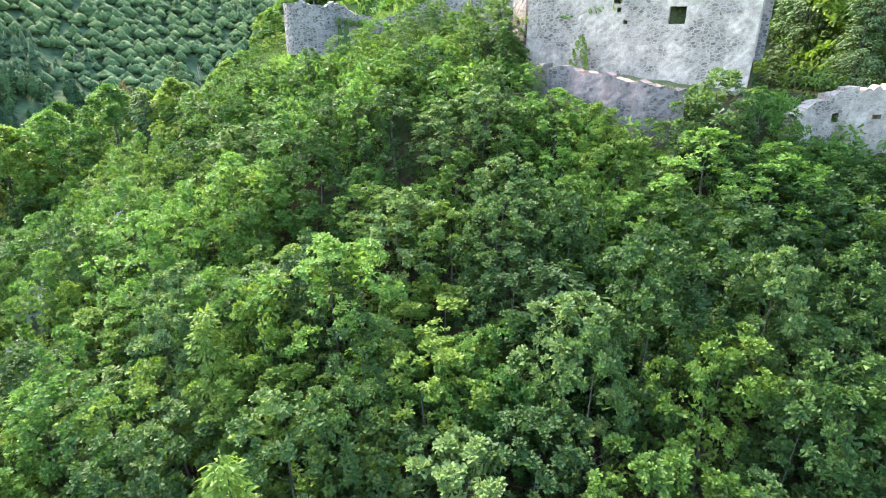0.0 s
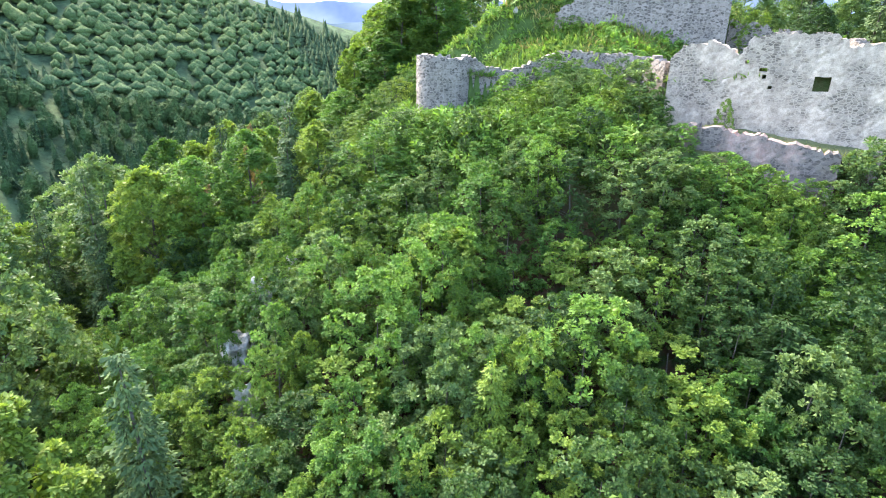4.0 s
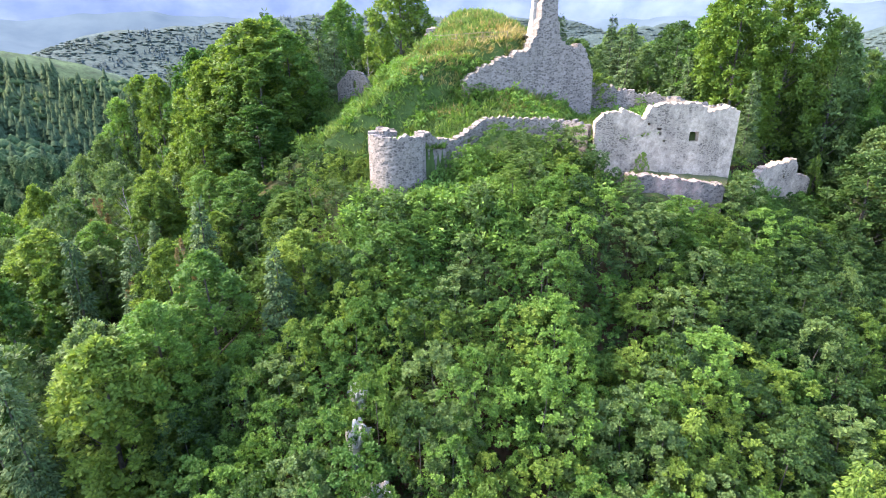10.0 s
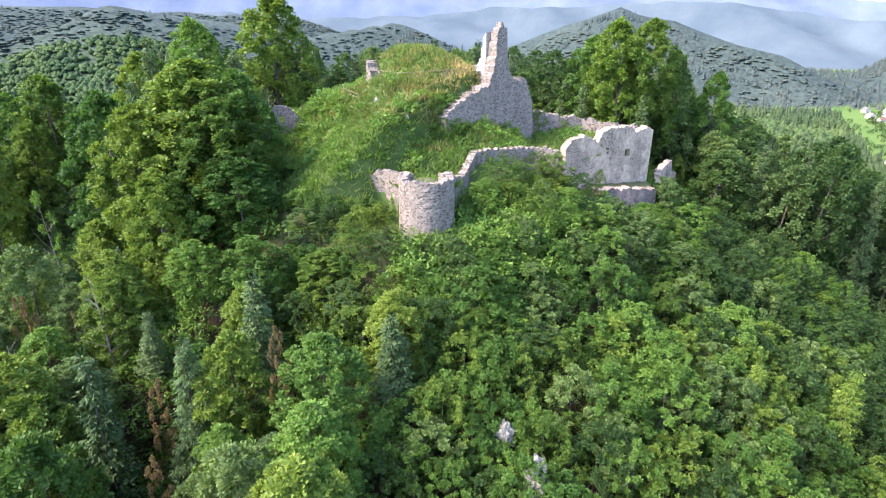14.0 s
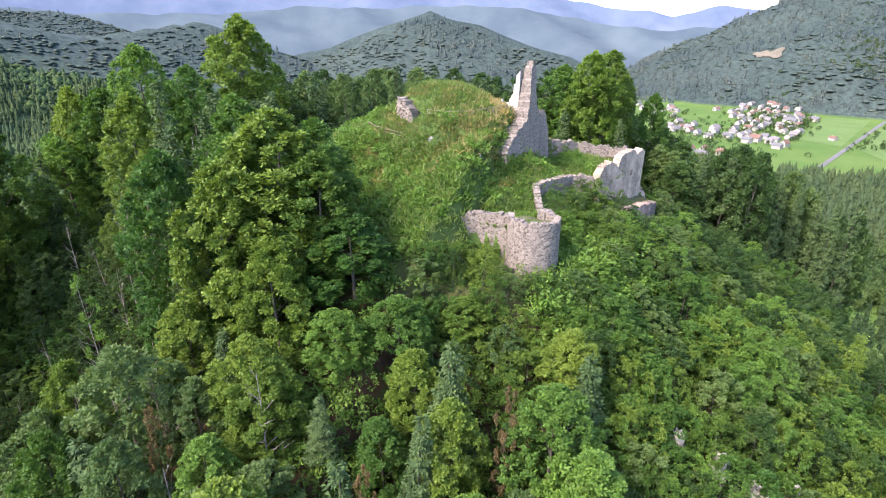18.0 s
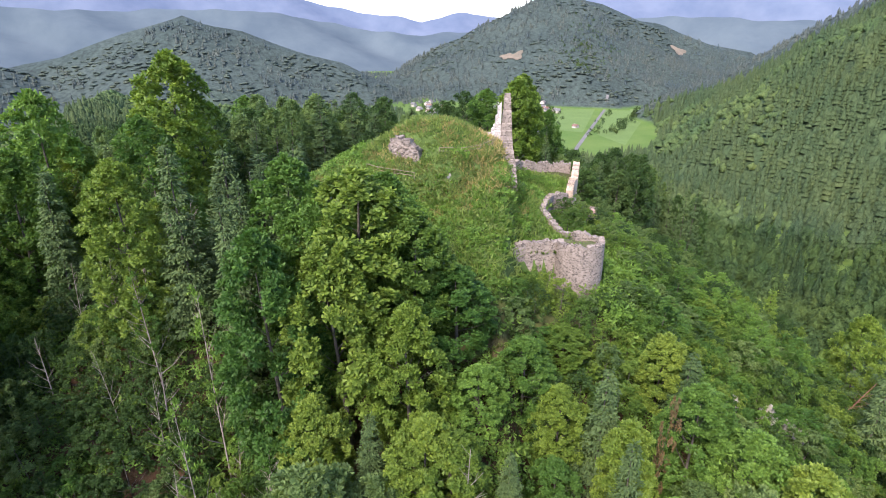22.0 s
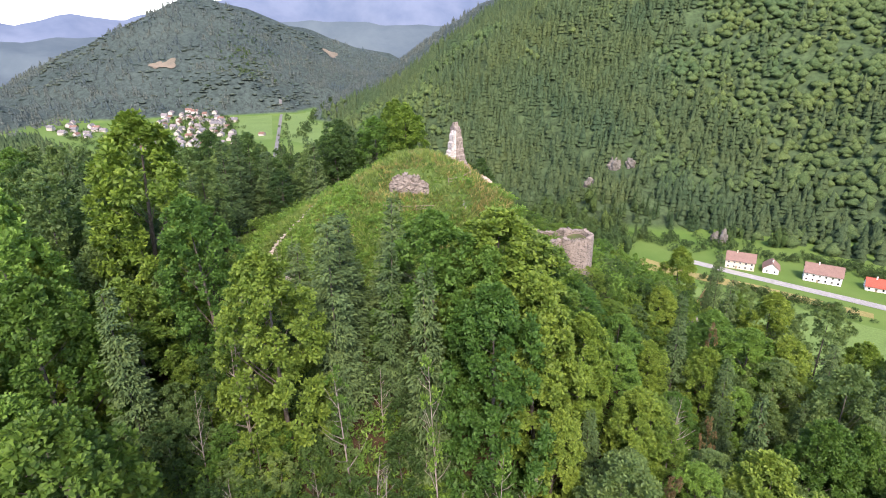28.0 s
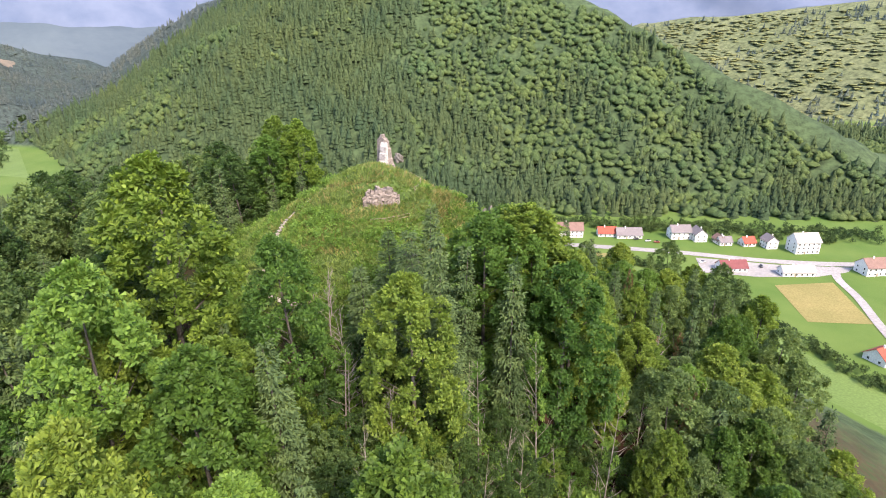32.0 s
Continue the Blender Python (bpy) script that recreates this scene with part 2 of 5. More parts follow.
# ---- ground shape ----
VALLEY = -110.0
MOUND = ((8.0, 66.5), (11.0, 71.0))
CURTAIN = [(-8.6, 90.0), (-8.6, 66.8), (-11.2, 59.0), (-13.5, 55.2), (-9.6, 54.2), (-0.8, 55.2), (6.0, 49.7), (6.9, 45.9), (11.0, 42.3), (19.7, 36.4), (24.0, 47.0), (26.0, 80.0)]
CRESTS = [  # mountain ridges: way points (x, y, height) and the fall of their flanks
    ([(-430, -490, -100), (-330, -490, -52), (-90, -655, 85), (220, -770, 195), (600, -900, 105), (950, -1150, 15)], 0.64),
    ([(-640, 480, 190), (-240, 610, 65), (-100, 640, 22), (30, 650, -5), (160, 690, -60)], 0.5),
    ([(1300, 560, -45), (1330, 200, 72), (1270, -120, -20), (1250, -230, -70)], 0.5),
    ([(1560, -470, -20), (1460, -800, 165), (1330, -1120, 60), (1200, -1300, -5)], 0.5),
    ([(350, 1000, -40), (670, 1000, 68), (950, 800, 10), (1200, 700, 40)], 0.42),
    ([(-1500, -900, 120), (-800, -1350, 105), (-350, -1600, 75), (-100, -1700, -20)], 0.42),
    ([(-900, 200, 160), (-800, 0, 60), (-760, -120, -60)], 0.5),
    ([(200, 1700, 30), (900, 1800, 90), (1700, 1400, 70)], 0.35),
    ([(75, 85, -8), (170, 115, -18), (320, 190, -36), (620, 270, -55), (1000, 300, -60)], 0.55),
]
OPEN = [[(-700, -330), (-60, -312), (60, -300), (60, -150), (-60, -125), (-100, -60), (-180, 0), (-700, 60)],
        [(480, -330), (520, -430), (800, -640), (960, -860), (1500, -1250), (1620, -1150), (1150, -650), (1120, -210), (1000, -190), (760, -170), (640, -150), (500, -180)]]  # fields of the valley


def wave(x, y, k, ph=0.0):
    return (np.sin(x * k + 1.7 * np.sin(y * k * 0.7 + ph)) + np.sin(y * k * 1.13 + 1.4 * np.sin(x * k * 0.61 + 2 * ph + 1))) * 0.5


def smax(a, b, k):
    h = np.clip(0.5 + 0.5 * (a - b) / k, 0, 1)
    return b * (1 - h) + a * h + k * h * (1 - h)


def seg_dist(x, y, a, b):
    ax, ay, bx, by = a[0], a[1], b[0], b[1]
    dx, dy = bx - ax, by - ay
    t = np.clip(((x - ax) * dx + (y - ay) * dy) / (dx * dx + dy * dy), 0, 1)
    return np.hypot(x - ax - t * dx, y - ay - t * dy), t


def inside(x, y, poly):
    r = np.zeros(np.shape(x), bool)
    for (x1, y1), (x2, y2) in zip(poly, poly[1:] + poly[:1]):
        c = ((y1 > y) != (y2 > y)) & (x < (x2 - x1) * (y - y1) / (y2 - y1 + 1e-9) + x1)
        r ^= c
    return r


def hill_out(x, y):
    """Metres outside the castle's footprint, roughly."""
    dx, dy = x - 20.0, y - 62.0
    q = np.sqrt((dx / np.where(dx > 0, 44.0, 38.0)) ** 2 + (dy / np.where(dy < 0, 24.5, 23.0)) ** 2) + 1e-6
    return (q - 1) / q * np.hypot(dx, dy)


def ground_z(x, y):
    x, y = np.asarray(x, float), np.asarray(y, float)
    d = hill_out(x, y)
    dp = np.maximum(d, 0)
    lump = 0.5 * wave(x, y, 0.35) + 0.25 * wave(x, y, 0.9, 2)
    out = -1.4 - 5.0 * (1 - np.exp(-dp / 7)) - 0.6 * dp + lump * np.clip(dp / 8, 0, 1) + 2.0 * wave(x, y, 0.06) * np.clip(dp / 30, 0, 1)
    r, _t = seg_dist(x, y, *MOUND)
    dy = np.where(y < 68.5, (y - 68.5) * 0.7, y - 68.5)
    rn = np.hypot(x - 9.5, dy)
    dome = 16.9 - 0.58 * np.maximum(0, rn - 2) + 0.3 * lump
    face = np.clip((((y - 68.5) * 0.86 - (x - 9.5) * 0.5) / (np.hypot(x - 9.5, y - 68.5) + 0.1) - 0.62) / 0.2, 0, 1)
    dome = dome - 1.9 * face * np.clip((rn - 4.3) / 0.9, 0, 1) * np.clip((13 - rn) / 5, 0, 1)      # the turf breaks off above a rock face
    north = np.maximum(dome, 4.4 - 0.42 * (rn - 23.5) + 0.4 * lump)
    c = ((y - 68) * 0.75 + (x - 9) * 0.66) / (r + 8)
    c = np.clip(c / 0.5, 0, 1)
    c = c * c * (3 - 2 * c)
    steep = 8.3 - 0.85 * (r - 9.9) + 0.5 * lump
    gentle = np.maximum(8.3 - 0.74 * (r - 9.9), 3.4 + 1.5 * np.clip((x - 8) / 8, 0, 1)) + 0.3 * lump
    w = np.clip((r - 7.6 - 0.6 * lump) / 2.4, 0, 1)
    w = w * w * (3 - 2 * w)
    steep, gentle = dome * (1 - w) + np.minimum(steep, dome) * w, dome * (1 - w) + np.minimum(gentle, dome) * w
    steep, gentle = steep * (1 - c) + north * c, gentle * (1 - c) + north * c
    ds, ts = seg_dist(x, y, (-2.6, 63.2), (9.4, 57.9))        # earth banked up behind the keep wall
    q = (x + 0.5) * 0.39 + (y - 61.9) * 0.92
    bank = 11.5 + 1.5 * ts - 0.72 * np.maximum(0, ds - 0.9) - 2.5 * np.maximum(0, -q - 0.3) + 0.3 * lump
    steep, gentle = np.maximum(steep, bank), np.maximum(gentle, bank)
    nat = smax(out, steep, 2.0)
    z = np.where(inside(x, y, CURTAIN), np.maximum(gentle, nat), nat)
    far = np.full(x.shape, VALLEY)
    for pts, fall in CRESTS:
        for a, b in zip(pts, pts[1:]):
            dd, t = seg_dist(x, y, a, b)
            crest = a[2] * (1 - t) + b[2] * t
            rug = 0.25 * wave(x, y, 0.011, a[0]) + 0.12 * wave(x, y, 0.03, a[1])
            far = np.maximum(far, crest - fall * dd * (1 + 0.35 * rug) + 6 * rug)
    return smax(np.maximum(z, VALLEY - 30), far, 3.0) 


def gz(x, y):
    return float(ground_z(np.array([x]), np.array([y]))[0])


# ---- building helpers ----
def mesh_from(name, verts, faces, material, smooth=False):
    me = bpy.data.meshes.new(name)
    verts = np.asarray(verts, np.float32)
    faces = np.asarray(faces, np.int32)
    k = faces.shape[1]
    me.vertices.add(len(verts))
    me.vertices.foreach_set("co", verts.ravel())
    me.loops.add(faces.size)
    me.loops.foreach_set("vertex_index", faces.ravel())
    me.polygons.add(len(faces))
    me.polygons.foreach_set("loop_start", np.arange(0, faces.size, k, dtype=np.int32))
    me.polygons.foreach_set("loop_total", np.full(len(faces), k, np.int32))
    me.polygons.foreach_set("use_smooth", np.full(len(faces), smooth))
    me.update(calc_edges=True)
    if material:
        me.materials.append(material)
    return me


def part(name, bm, material, parent, label=""):
    """Links a bmesh, or a ready mesh, as one mesh object under its thing."""
    if isinstance(bm, bmesh.types.BMesh):
        me = bpy.data.meshes.new(name)
        bm.to_mesh(me)
        bm.free()
        me.materials.append(material)
    else:
        me = bm
    ob = new(name, me)
    ob.parent = parent
    return tagged(ob, label)


def box_bm(sx, sy, sz, at=(0, 0, 0), bevel=0.0, bm=None, rot=0.0):
    bm = bm or bmesh.new()
    r = bmesh.ops.create_cube(bm, size=1.0, matrix=Matrix.Translation(at) @ Matrix.Rotation(rot, 4, "Z") @ Matrix.Diagonal((sx, sy, sz, 1)))
    if bevel:
        bmesh.ops.bevel(bm, geom=list({e for v in r["verts"] for e in v.link_edges}), offset=bevel, segments=1, affect="EDGES")
    return bm


def tube(points, radii, sides=6):
    """Vertices and quads of a bent, tapering tube."""
    V, F = [], []
    pts = [Vector(p) for p in points]
    for i, (p, r) in enumerate(zip(pts, radii)):
        t = (pts[min(i + 1, len(pts) - 1)] - pts[max(i - 1, 0)]).normalized()
        u = t.cross(Vector((0.3, 1, 0.1))).normalized()
        w = t.cross(u)
        for k in range(sides):
            a = 2 * math.pi * k / sides
            V.append(tuple(p + (u * math.cos(a) + w * math.sin(a)) * r))
    for i in range(len(pts) - 1):
        for k in range(sides):
            k2 = (k + 1) % sides
            F.append((i * sides + k, i * sides + k2, (i + 1) * sides + k2, (i + 1) * sides + k))
    return V, F


def join(parts):
    V, F, n = [], [], 0
    for v, f in parts:
        V.append(np.asarray(v, float)), F.append(np.asarray(f, int) + n)
        n += len(v)
    return np.concatenate(V), np.concatenate(F)


def leaves(base, way, up, length, width):
    """One folded, pointed blade for each row: two triangles."""
    n = len(base)
    way = way / np.linalg.norm(way, axis=1, keepdims=True)
    side = np.cross(way, up)
    side /= np.linalg.norm(side, axis=1, keepdims=True) + 1e-9
    nor = np.cross(side, way)
    L, W = length[:, None], width[:, None]
    mid = base + way * L * 0.45
    V = np.stack([base, mid + side * W + nor * W * 0.35, base + way * L - nor * L * 0.12, mid - side * W + nor * W * 0.35], 1).reshape(-1, 3)
    i = np.arange(n)[:, None] * 4
    F = np.concatenate([i + [0, 1, 2], i + [0, 2, 3]])
    return V, F


def sprays(base, way, up, length, width):
    """Two narrow pointed leaves for each row, fanned out from one stalk: two triangles."""
    n = len(base)
    way = way / np.linalg.norm(way, axis=1, keepdims=True)
    side = np.cross(way, up)
    side /= np.linalg.norm(side, axis=1, keepdims=True) + 1e-9
    nor = np.cross(side, way)
    L, W = length[:, None], width[:, None]
    q = base + way * L * 0.12
    a, b = way + side * 0.55 - nor * 0.15, way * 0.9 - side * 0.5 + nor * 0.1
    V = np.stack([base, base + a * L * 0.55 + side * W + nor * W * 0.2, base + a * L, q, q + b * L * 0.95, q + b * L * 0.5 - side * W + nor * W * 0.2], 1).reshape(-1, 3)
    i = np.arange(n)[:, None] * 6
    return V, np.concatenate([i + [0, 1, 2], i + [3, 4, 5]])


def crown(rng, h0, h1, radius, clumps, per, size, lean=0.25, squash=0.75):
    """Foliage: a lumpy, shaded heart of leaves with many small sprays in rounded clumps about it."""
    B, Wy, Up, Ln = [], [], [], []
    mid, half = (h0 + h1) / 2, (h1 - h0) / 2
    ph = rng.uniform(0, 6.28, 3)

    def shell(a, z):
        s = math.sqrt(max(0, 1 - z * z)) ** 0.8
        lump = 1 + 0.16 * math.sin(2 * a + ph[0]) + 0.14 * math.sin(3 * a + 4 * z + ph[1]) + 0.12 * math.sin(6 * z + ph[2])
        return s, lump

    for i in range(clumps):
        z = rng.uniform(-0.95, 1) if rng.random() < 0.35 else rng.uniform(-0.2, 1)
        a = rng.uniform(0, 6.283)
        s, lump = shell(a, z)
        rr = lump * rng.uniform(0.72, 1.0)
        out = np.array([math.cos(a) * s, math.sin(a) * s, 0.35 + 0.65 * z])
        c = np.array([math.cos(a) * s * radius * rr, math.sin(a) * s * radius * rr, mid + z * half * min(rr, 1.0)])
        cr = radius * rng.uniform(0.2, 0.33)
        d = rng.normal(size=(per, 3))
        d /= np.linalg.norm(d, axis=1, keepdims=True)
        d *= np.where(d @ out < -0.15, -1, 1)[:, None]
        d[:, 2] *= squash
        B.append(c + d * cr * rng.uniform(0.75, 1.0, (per, 1)))
        Wy.append(d * 0.35 + out * 0.35 + rng.normal(size=(per, 3)) * 0.6 + [0, 0, -lean])
        Up.append(d * 0.9 + out * 0.4 + [0, 0, 0.45] + rng.normal(size=(per, 3)) * 0.3)
        Ln.append(size * rng.uniform(0.65, 1.35, per))
    B, Wy, Up, Ln = map(np.concatenate, (B, Wy, Up, Ln))
    return sprays(B, Wy, Up, Ln, Ln * 0.42)


def tufted(rng, h0, h1, radius, lobes, tufts, per, size, peak=0.35, point=0.6, foot=0.55, flat=0.8, lobe=0.34, core=8, wide=0.5):
    """A broadleaf crown: rounded lobes on an egg-shaped outline, each set with small rosettes of leaves, dark gaps between them."""
    B, Wy, Up, Ln = [], [], [], []
    ph = rng.uniform(0, 6.28, 2)

    def unit(v):
        return v / (np.linalg.norm(v, axis=-1, keepdims=True) + 1e-9)

    for i in range(lobes):
        f = (i + rng.uniform(0.1, 0.9)) / lobes
        prof = foot + (1 - foot) * f / peak if f < peak else max(0.0, 1 - ((f - peak) / (1 - peak)) ** 2) ** point
        a = 2.4 * i + rng.normal() * 0.3
        lump = 1 + 0.13 * math.sin(2 * a + ph[0]) + 0.1 * math.sin(3 * a + 5 * f + ph[1])
        lr = radius * lobe * rng.uniform(0.75, 1.2) * (0.65 + 0.35 * prof)
        reach = max(0.0, radius * prof * lump * rng.uniform(0.88, 1.08) - lr * 0.8)
        if i % 5 == 0:
            reach *= 0.55
        ca, sa = math.cos(a), math.sin(a)
        c = np.array([ca * reach, sa * reach, h0 + (h1 - h0 - lr * 0.6) * f])
        out = unit(np.array([ca * (0.35 + prof), sa * (0.35 + prof), 0.25 + 0.9 * f]))
        d = unit(rng.normal(size=(tufts, 3)) * 0.8 + out * 0.75 + [0, 0, 0.35])
        t = c + d * [lr, lr, lr * flat] * rng.uniform(0.8, 1.12, (tufts, 1))
        td = unit(d * 0.7 + out * 0.3 + [0, 0, 0.3])
        td, t, dd = np.repeat(td, per, 0), np.repeat(t, per, 0), np.repeat(d, per, 0)
        n = len(td)
        way = unit(td * 0.6 + rng.normal(size=(n, 3)) * 0.55 + [0, 0, -0.1])
        B.append(t + way * size * rng.uniform(-0.1, 0.55, (n, 1)))
        Wy.append(way)
        Up.append(td * 0.5 + dd * 0.2 + [0, 0, 0.75] + rng.normal(size=(n, 3)) * 0.25)
        Ln.append(size * rng.uniform(0.6, 1.25, n))
        if core:                                              # the shaded leaves within
            d = unit(rng.normal(size=(core, 3)) + out * 0.4)
            B.append(c + d * [lr * 0.45, lr * 0.45, lr * flat * 0.45])
            Wy.append(np.cross(d, rng.normal(size=(core, 3))))
            Up.append(d)
            Ln.append(np.full(core, min(lr * 0.7, size * 1.7)))
    B, Wy, Up, Ln = map(np.concatenate, (B, Wy, Up, Ln))
    return sprays(B, Wy, Up, Ln, Ln * wide)


def spruce_crown(rng, h0, h1, radius, whorls, arms, per, size, droop=0.35):
    B, Wy, Up, Ln = [], [], [], []
    for i in range(whorls):
        f = (i + rng.uniform(0, 0.6)) / whorls
        z = h0 + (h1 - h0) * f
        reach = radius * (1 - f) ** 0.85 * rng.uniform(0.75, 1.1) + 0.25
        for k in range(max(4, int(arms * (1 - 0.5 * f)))):
            a = rng.uniform(0, 6.283)
            n = max(3, int(per * (0.35 + 0.65 * (1 - f))))
            s = np.sqrt(rng.uniform(0.04, 1, n)) * reach * rng.uniform(0.7, 1.1)
            off = rng.normal(size=n) * 0.16 * (0.4 + s)
            p = np.stack([np.cos(a) * s - np.sin(a) * off, np.sin(a) * s + np.cos(a) * off, z - droop * s * (0.6 + 0.25 * s / (reach + 0.1)) + rng.normal(size=n) * 0.1], 1)
            B.append(p)
            Wy.append(np.stack([np.cos(a) + rng.normal(size=n) * 0.5, np.sin(a) + rng.normal(size=n) * 0.5, -0.5 + rng.normal(size=n) * 0.25], 1))
            Up.append(np.tile([0, 0, 1.0], (n, 1)) + rng.normal(size=(n, 3)) * 0.35)
            Ln.append(size * rng.uniform(0.7, 1.3, n))
    B.append(np.array([[0, 0, h1 - 0.2]])), Wy.append(np.array([[0.0, 0.05, 1]])), Up.append(np.array([[1.0, 0, 0]])), Ln.append(np.array([size * 1.6]))
    B, Wy, Up, Ln = map(np.concatenate, (B, Wy, Up, Ln))
    return sprays(B, Wy, Up, Ln, Ln * 0.36)


def trunk_mesh(rng, name, height, r0, limbs, material, spread=0.5, first=0.35):
    bend = rng.normal(size=2) * 0.02 * height
    spine = [(bend[0] * (i / 5) ** 2, bend[1] * (i / 5) ** 2, -0.9 + (height + 0.9) * i / 5) for i in range(6)]
    parts = [tube(spine, [r0 * (1.35 if i == 0 else 1 - 0.16 * i) for i in range(6)], 7)]
    for k in range(limbs):
        f = rng.uniform(first, 0.9)
        a = rng.uniform(0, 6.283)
        z = height * f
        ln = height * spread * (1.15 - f) * rng.uniform(0.7, 1.1)
        b = (bend[0] * f * f, bend[1] * f * f)
        parts.append(tube([(b[0], b[1], z), (b[0] + math.cos(a) * ln * 0.5, b[1] + math.sin(a) * ln * 0.5, z + ln * 0.4), (b[0] + math.cos(a) * ln, b[1] + math.sin(a) * ln, z + ln * 0.9)],
                          [r0 * 0.4 * (1.1 - f), r0 * 0.25 * (1.1 - f), r0 * 0.06], 4))
    return mesh_from(name, *join(parts), material, True)


def plant(name, trunk, leaf_v, leaf_f, leaf_material, label, category, group):
    root = new(name)
    tagged(root, label, category, group)
    if trunk:
        part("trunk", trunk, None, root)
    if leaf_v is not None:
        part("crown", mesh_from("crown", leaf_v, leaf_f, leaf_material), None, root)
    return root

# ---- ground ----
def ground_mat():
    """Forest floor, meadow and mountain flanks, told apart by place and slope."""
    m, nt, bs = mat_new("hill_ground")
    pos = coords(nt)
    sep = nt.nodes.new("ShaderNodeSeparateXYZ")
    nt.links.new(pos, sep.inputs[0])
    floor_c = ramp(nt, noise_f(nt, 0.6, 6), [(0.3, (0.036, 0.025, 0.015)), (0.5, (0.065, 0.038, 0.023)), (0.6, (0.035, 0.052, 0.017))])
    grass_c = ramp(nt, noise_f(nt, 0.5, 6), [(0.3, (0.045, 0.08, 0.02)), (0.6, (0.08, 0.125, 0.032)), (0.8, (0.13, 0.13, 0.05))])
    wood_c = ramp(nt, noise_f(nt, 0.02, 8), [(0.35, (0.042, 0.068, 0.032)), (0.65, (0.058, 0.09, 0.04))])
    mead_c = ramp(nt, noise_f(nt, 0.02, 6), [(0.35, (0.075, 0.14, 0.028)), (0.65, (0.11, 0.17, 0.04))])

    def above(lo, hi):
        r = nt.nodes.new("ShaderNodeMapRange")
        r.inputs[1].default_value, r.inputs[2].default_value = lo, hi
        nt.links.new(sep.outputs[2], r.inputs[0])
        return r.outputs[0]

    dist = nt.nodes.new("ShaderNodeVectorMath")
    dist.operation = "DISTANCE"
    nt.links.new(pos, dist.inputs[0])
    dist.inputs[1].default_value = (8, 66, 5)
    rr = nt.nodes.new("ShaderNodeMapRange")
    rr.inputs[1].default_value, rr.inputs[2].default_value = 20, 34
    nt.links.new(dist.outputs["Value"], rr.inputs[0])
    r2 = nt.nodes.new("ShaderNodeMapRange")
    r2.inputs[1].default_value, r2.inputs[2].default_value = 92, 140
    nt.links.new(dist.outputs["Value"], r2.inputs[0])
    near = mixc(nt, grass_c, floor_c, rr.outputs[0])
    farc = mixc(nt, mead_c, wood_c, above(VALLEY + 1.0, VALLEY + 5))
    r3 = nt.nodes.new("ShaderNodeMapRange")
    r3.inputs[1].default_value, r3.inputs[2].default_value = 850, 1080
    nt.links.new(dist.outputs["Value"], r3.inputs[0])
    # beyond about a kilometre the ground is tinted blue-grey to stand for haze
    haze_sun_c = ramp(nt, noise_f(nt, 0.006, 8), [(0.35, (0.042, 0.06, 0.055)), (0.65, (0.056, 0.076, 0.068))])
    r4 = nt.nodes.new("ShaderNodeMapRange")               # sunlight on the mountains to the south-west, painted as a paler ground
    r4.inputs[1].default_value, r4.inputs[2].default_value = -120, -320
    nt.links.new(sep.outputs[0], r4.inputs[0])
    haze_sun_c = mixc(nt, haze_sun_c, ramp(nt, noise_f(nt, 0.01, 6), [(0.35, (0.11, 0.135, 0.065)), (0.65, (0.15, 0.17, 0.085))]), r4.outputs[0])
    farc = mixc(nt, farc, mixc(nt, mead_c, haze_sun_c, above(VALLEY + 1.0, VALLEY + 5)), r3.outputs[0])
    mottle = mixc(nt, (1, 1, 1), ramp(nt, noise_f(nt, 0.11, 5, rough=0.75), [(0.36, (0.5, 0.52, 0.52)), (0.6, (1.25, 1.25, 1.2))]), above(VALLEY + 1.0, VALLEY + 5))
    farc = mixc(nt, farc, mottle, 1.0, "MULTIPLY")        # crowns and gaps of the far woods
    nt.links.new(mixc(nt, near, farc, r2.outputs[0]), bs.inputs["Base Color"])
    bs.inputs["Roughness"].default_value = 0.95
    bs.inputs["Specular IOR Level"].default_value = 0.15
    b = nd(nt, "ShaderNodeBump", Strength=0.6, Distance=0.2)
    nt.links.new(noise_f(nt, 3.0, 6), b.inputs["Height"])
    nt.links.new(b.outputs[0], bs.inputs["Normal"])
    return m


def make_ground():
    rings = np.concatenate([np.arange(0.3, 46, 0.5), 46 * 1.028 ** np.arange(0, 166)])
    rings = rings[rings < 4400]
    n = 420
    a = np.arange(n) * 2 * np.pi / n
    X = 8 + rings[:, None] * np.cos(a)
    Y = 62 + rings[:, None] * np.sin(a)
    Z = ground_z(X, Y)
    V = np.concatenate([np.stack([X, Y, Z], -1).reshape(-1, 3), [[8, 62, gz(8, 62)]]])
    k = len(rings)
    i, j = np.meshgrid(np.arange(k - 1), np.arange(n), indexing="ij")
    j2 = (j + 1) % n
    F = np.stack([i * n + j, (i + 1) * n + j, (i + 1) * n + j2, i * n + j2], -1).reshape(-1, 4)
    ob = new("ground", mesh_from("ground", V, F, ground_mat(), True))
    tagged(ob, "steep wooded castle hill above a green valley", "ground", kind="structure")


make_ground()


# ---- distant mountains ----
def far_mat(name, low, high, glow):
    """Mountains kilometres away; the blue air before them is painted in and glows faintly."""
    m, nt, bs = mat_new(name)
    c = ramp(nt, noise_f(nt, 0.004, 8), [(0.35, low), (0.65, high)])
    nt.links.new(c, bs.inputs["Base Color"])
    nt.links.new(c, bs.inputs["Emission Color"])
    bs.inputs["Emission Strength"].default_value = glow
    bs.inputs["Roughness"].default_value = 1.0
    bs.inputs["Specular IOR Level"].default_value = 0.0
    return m


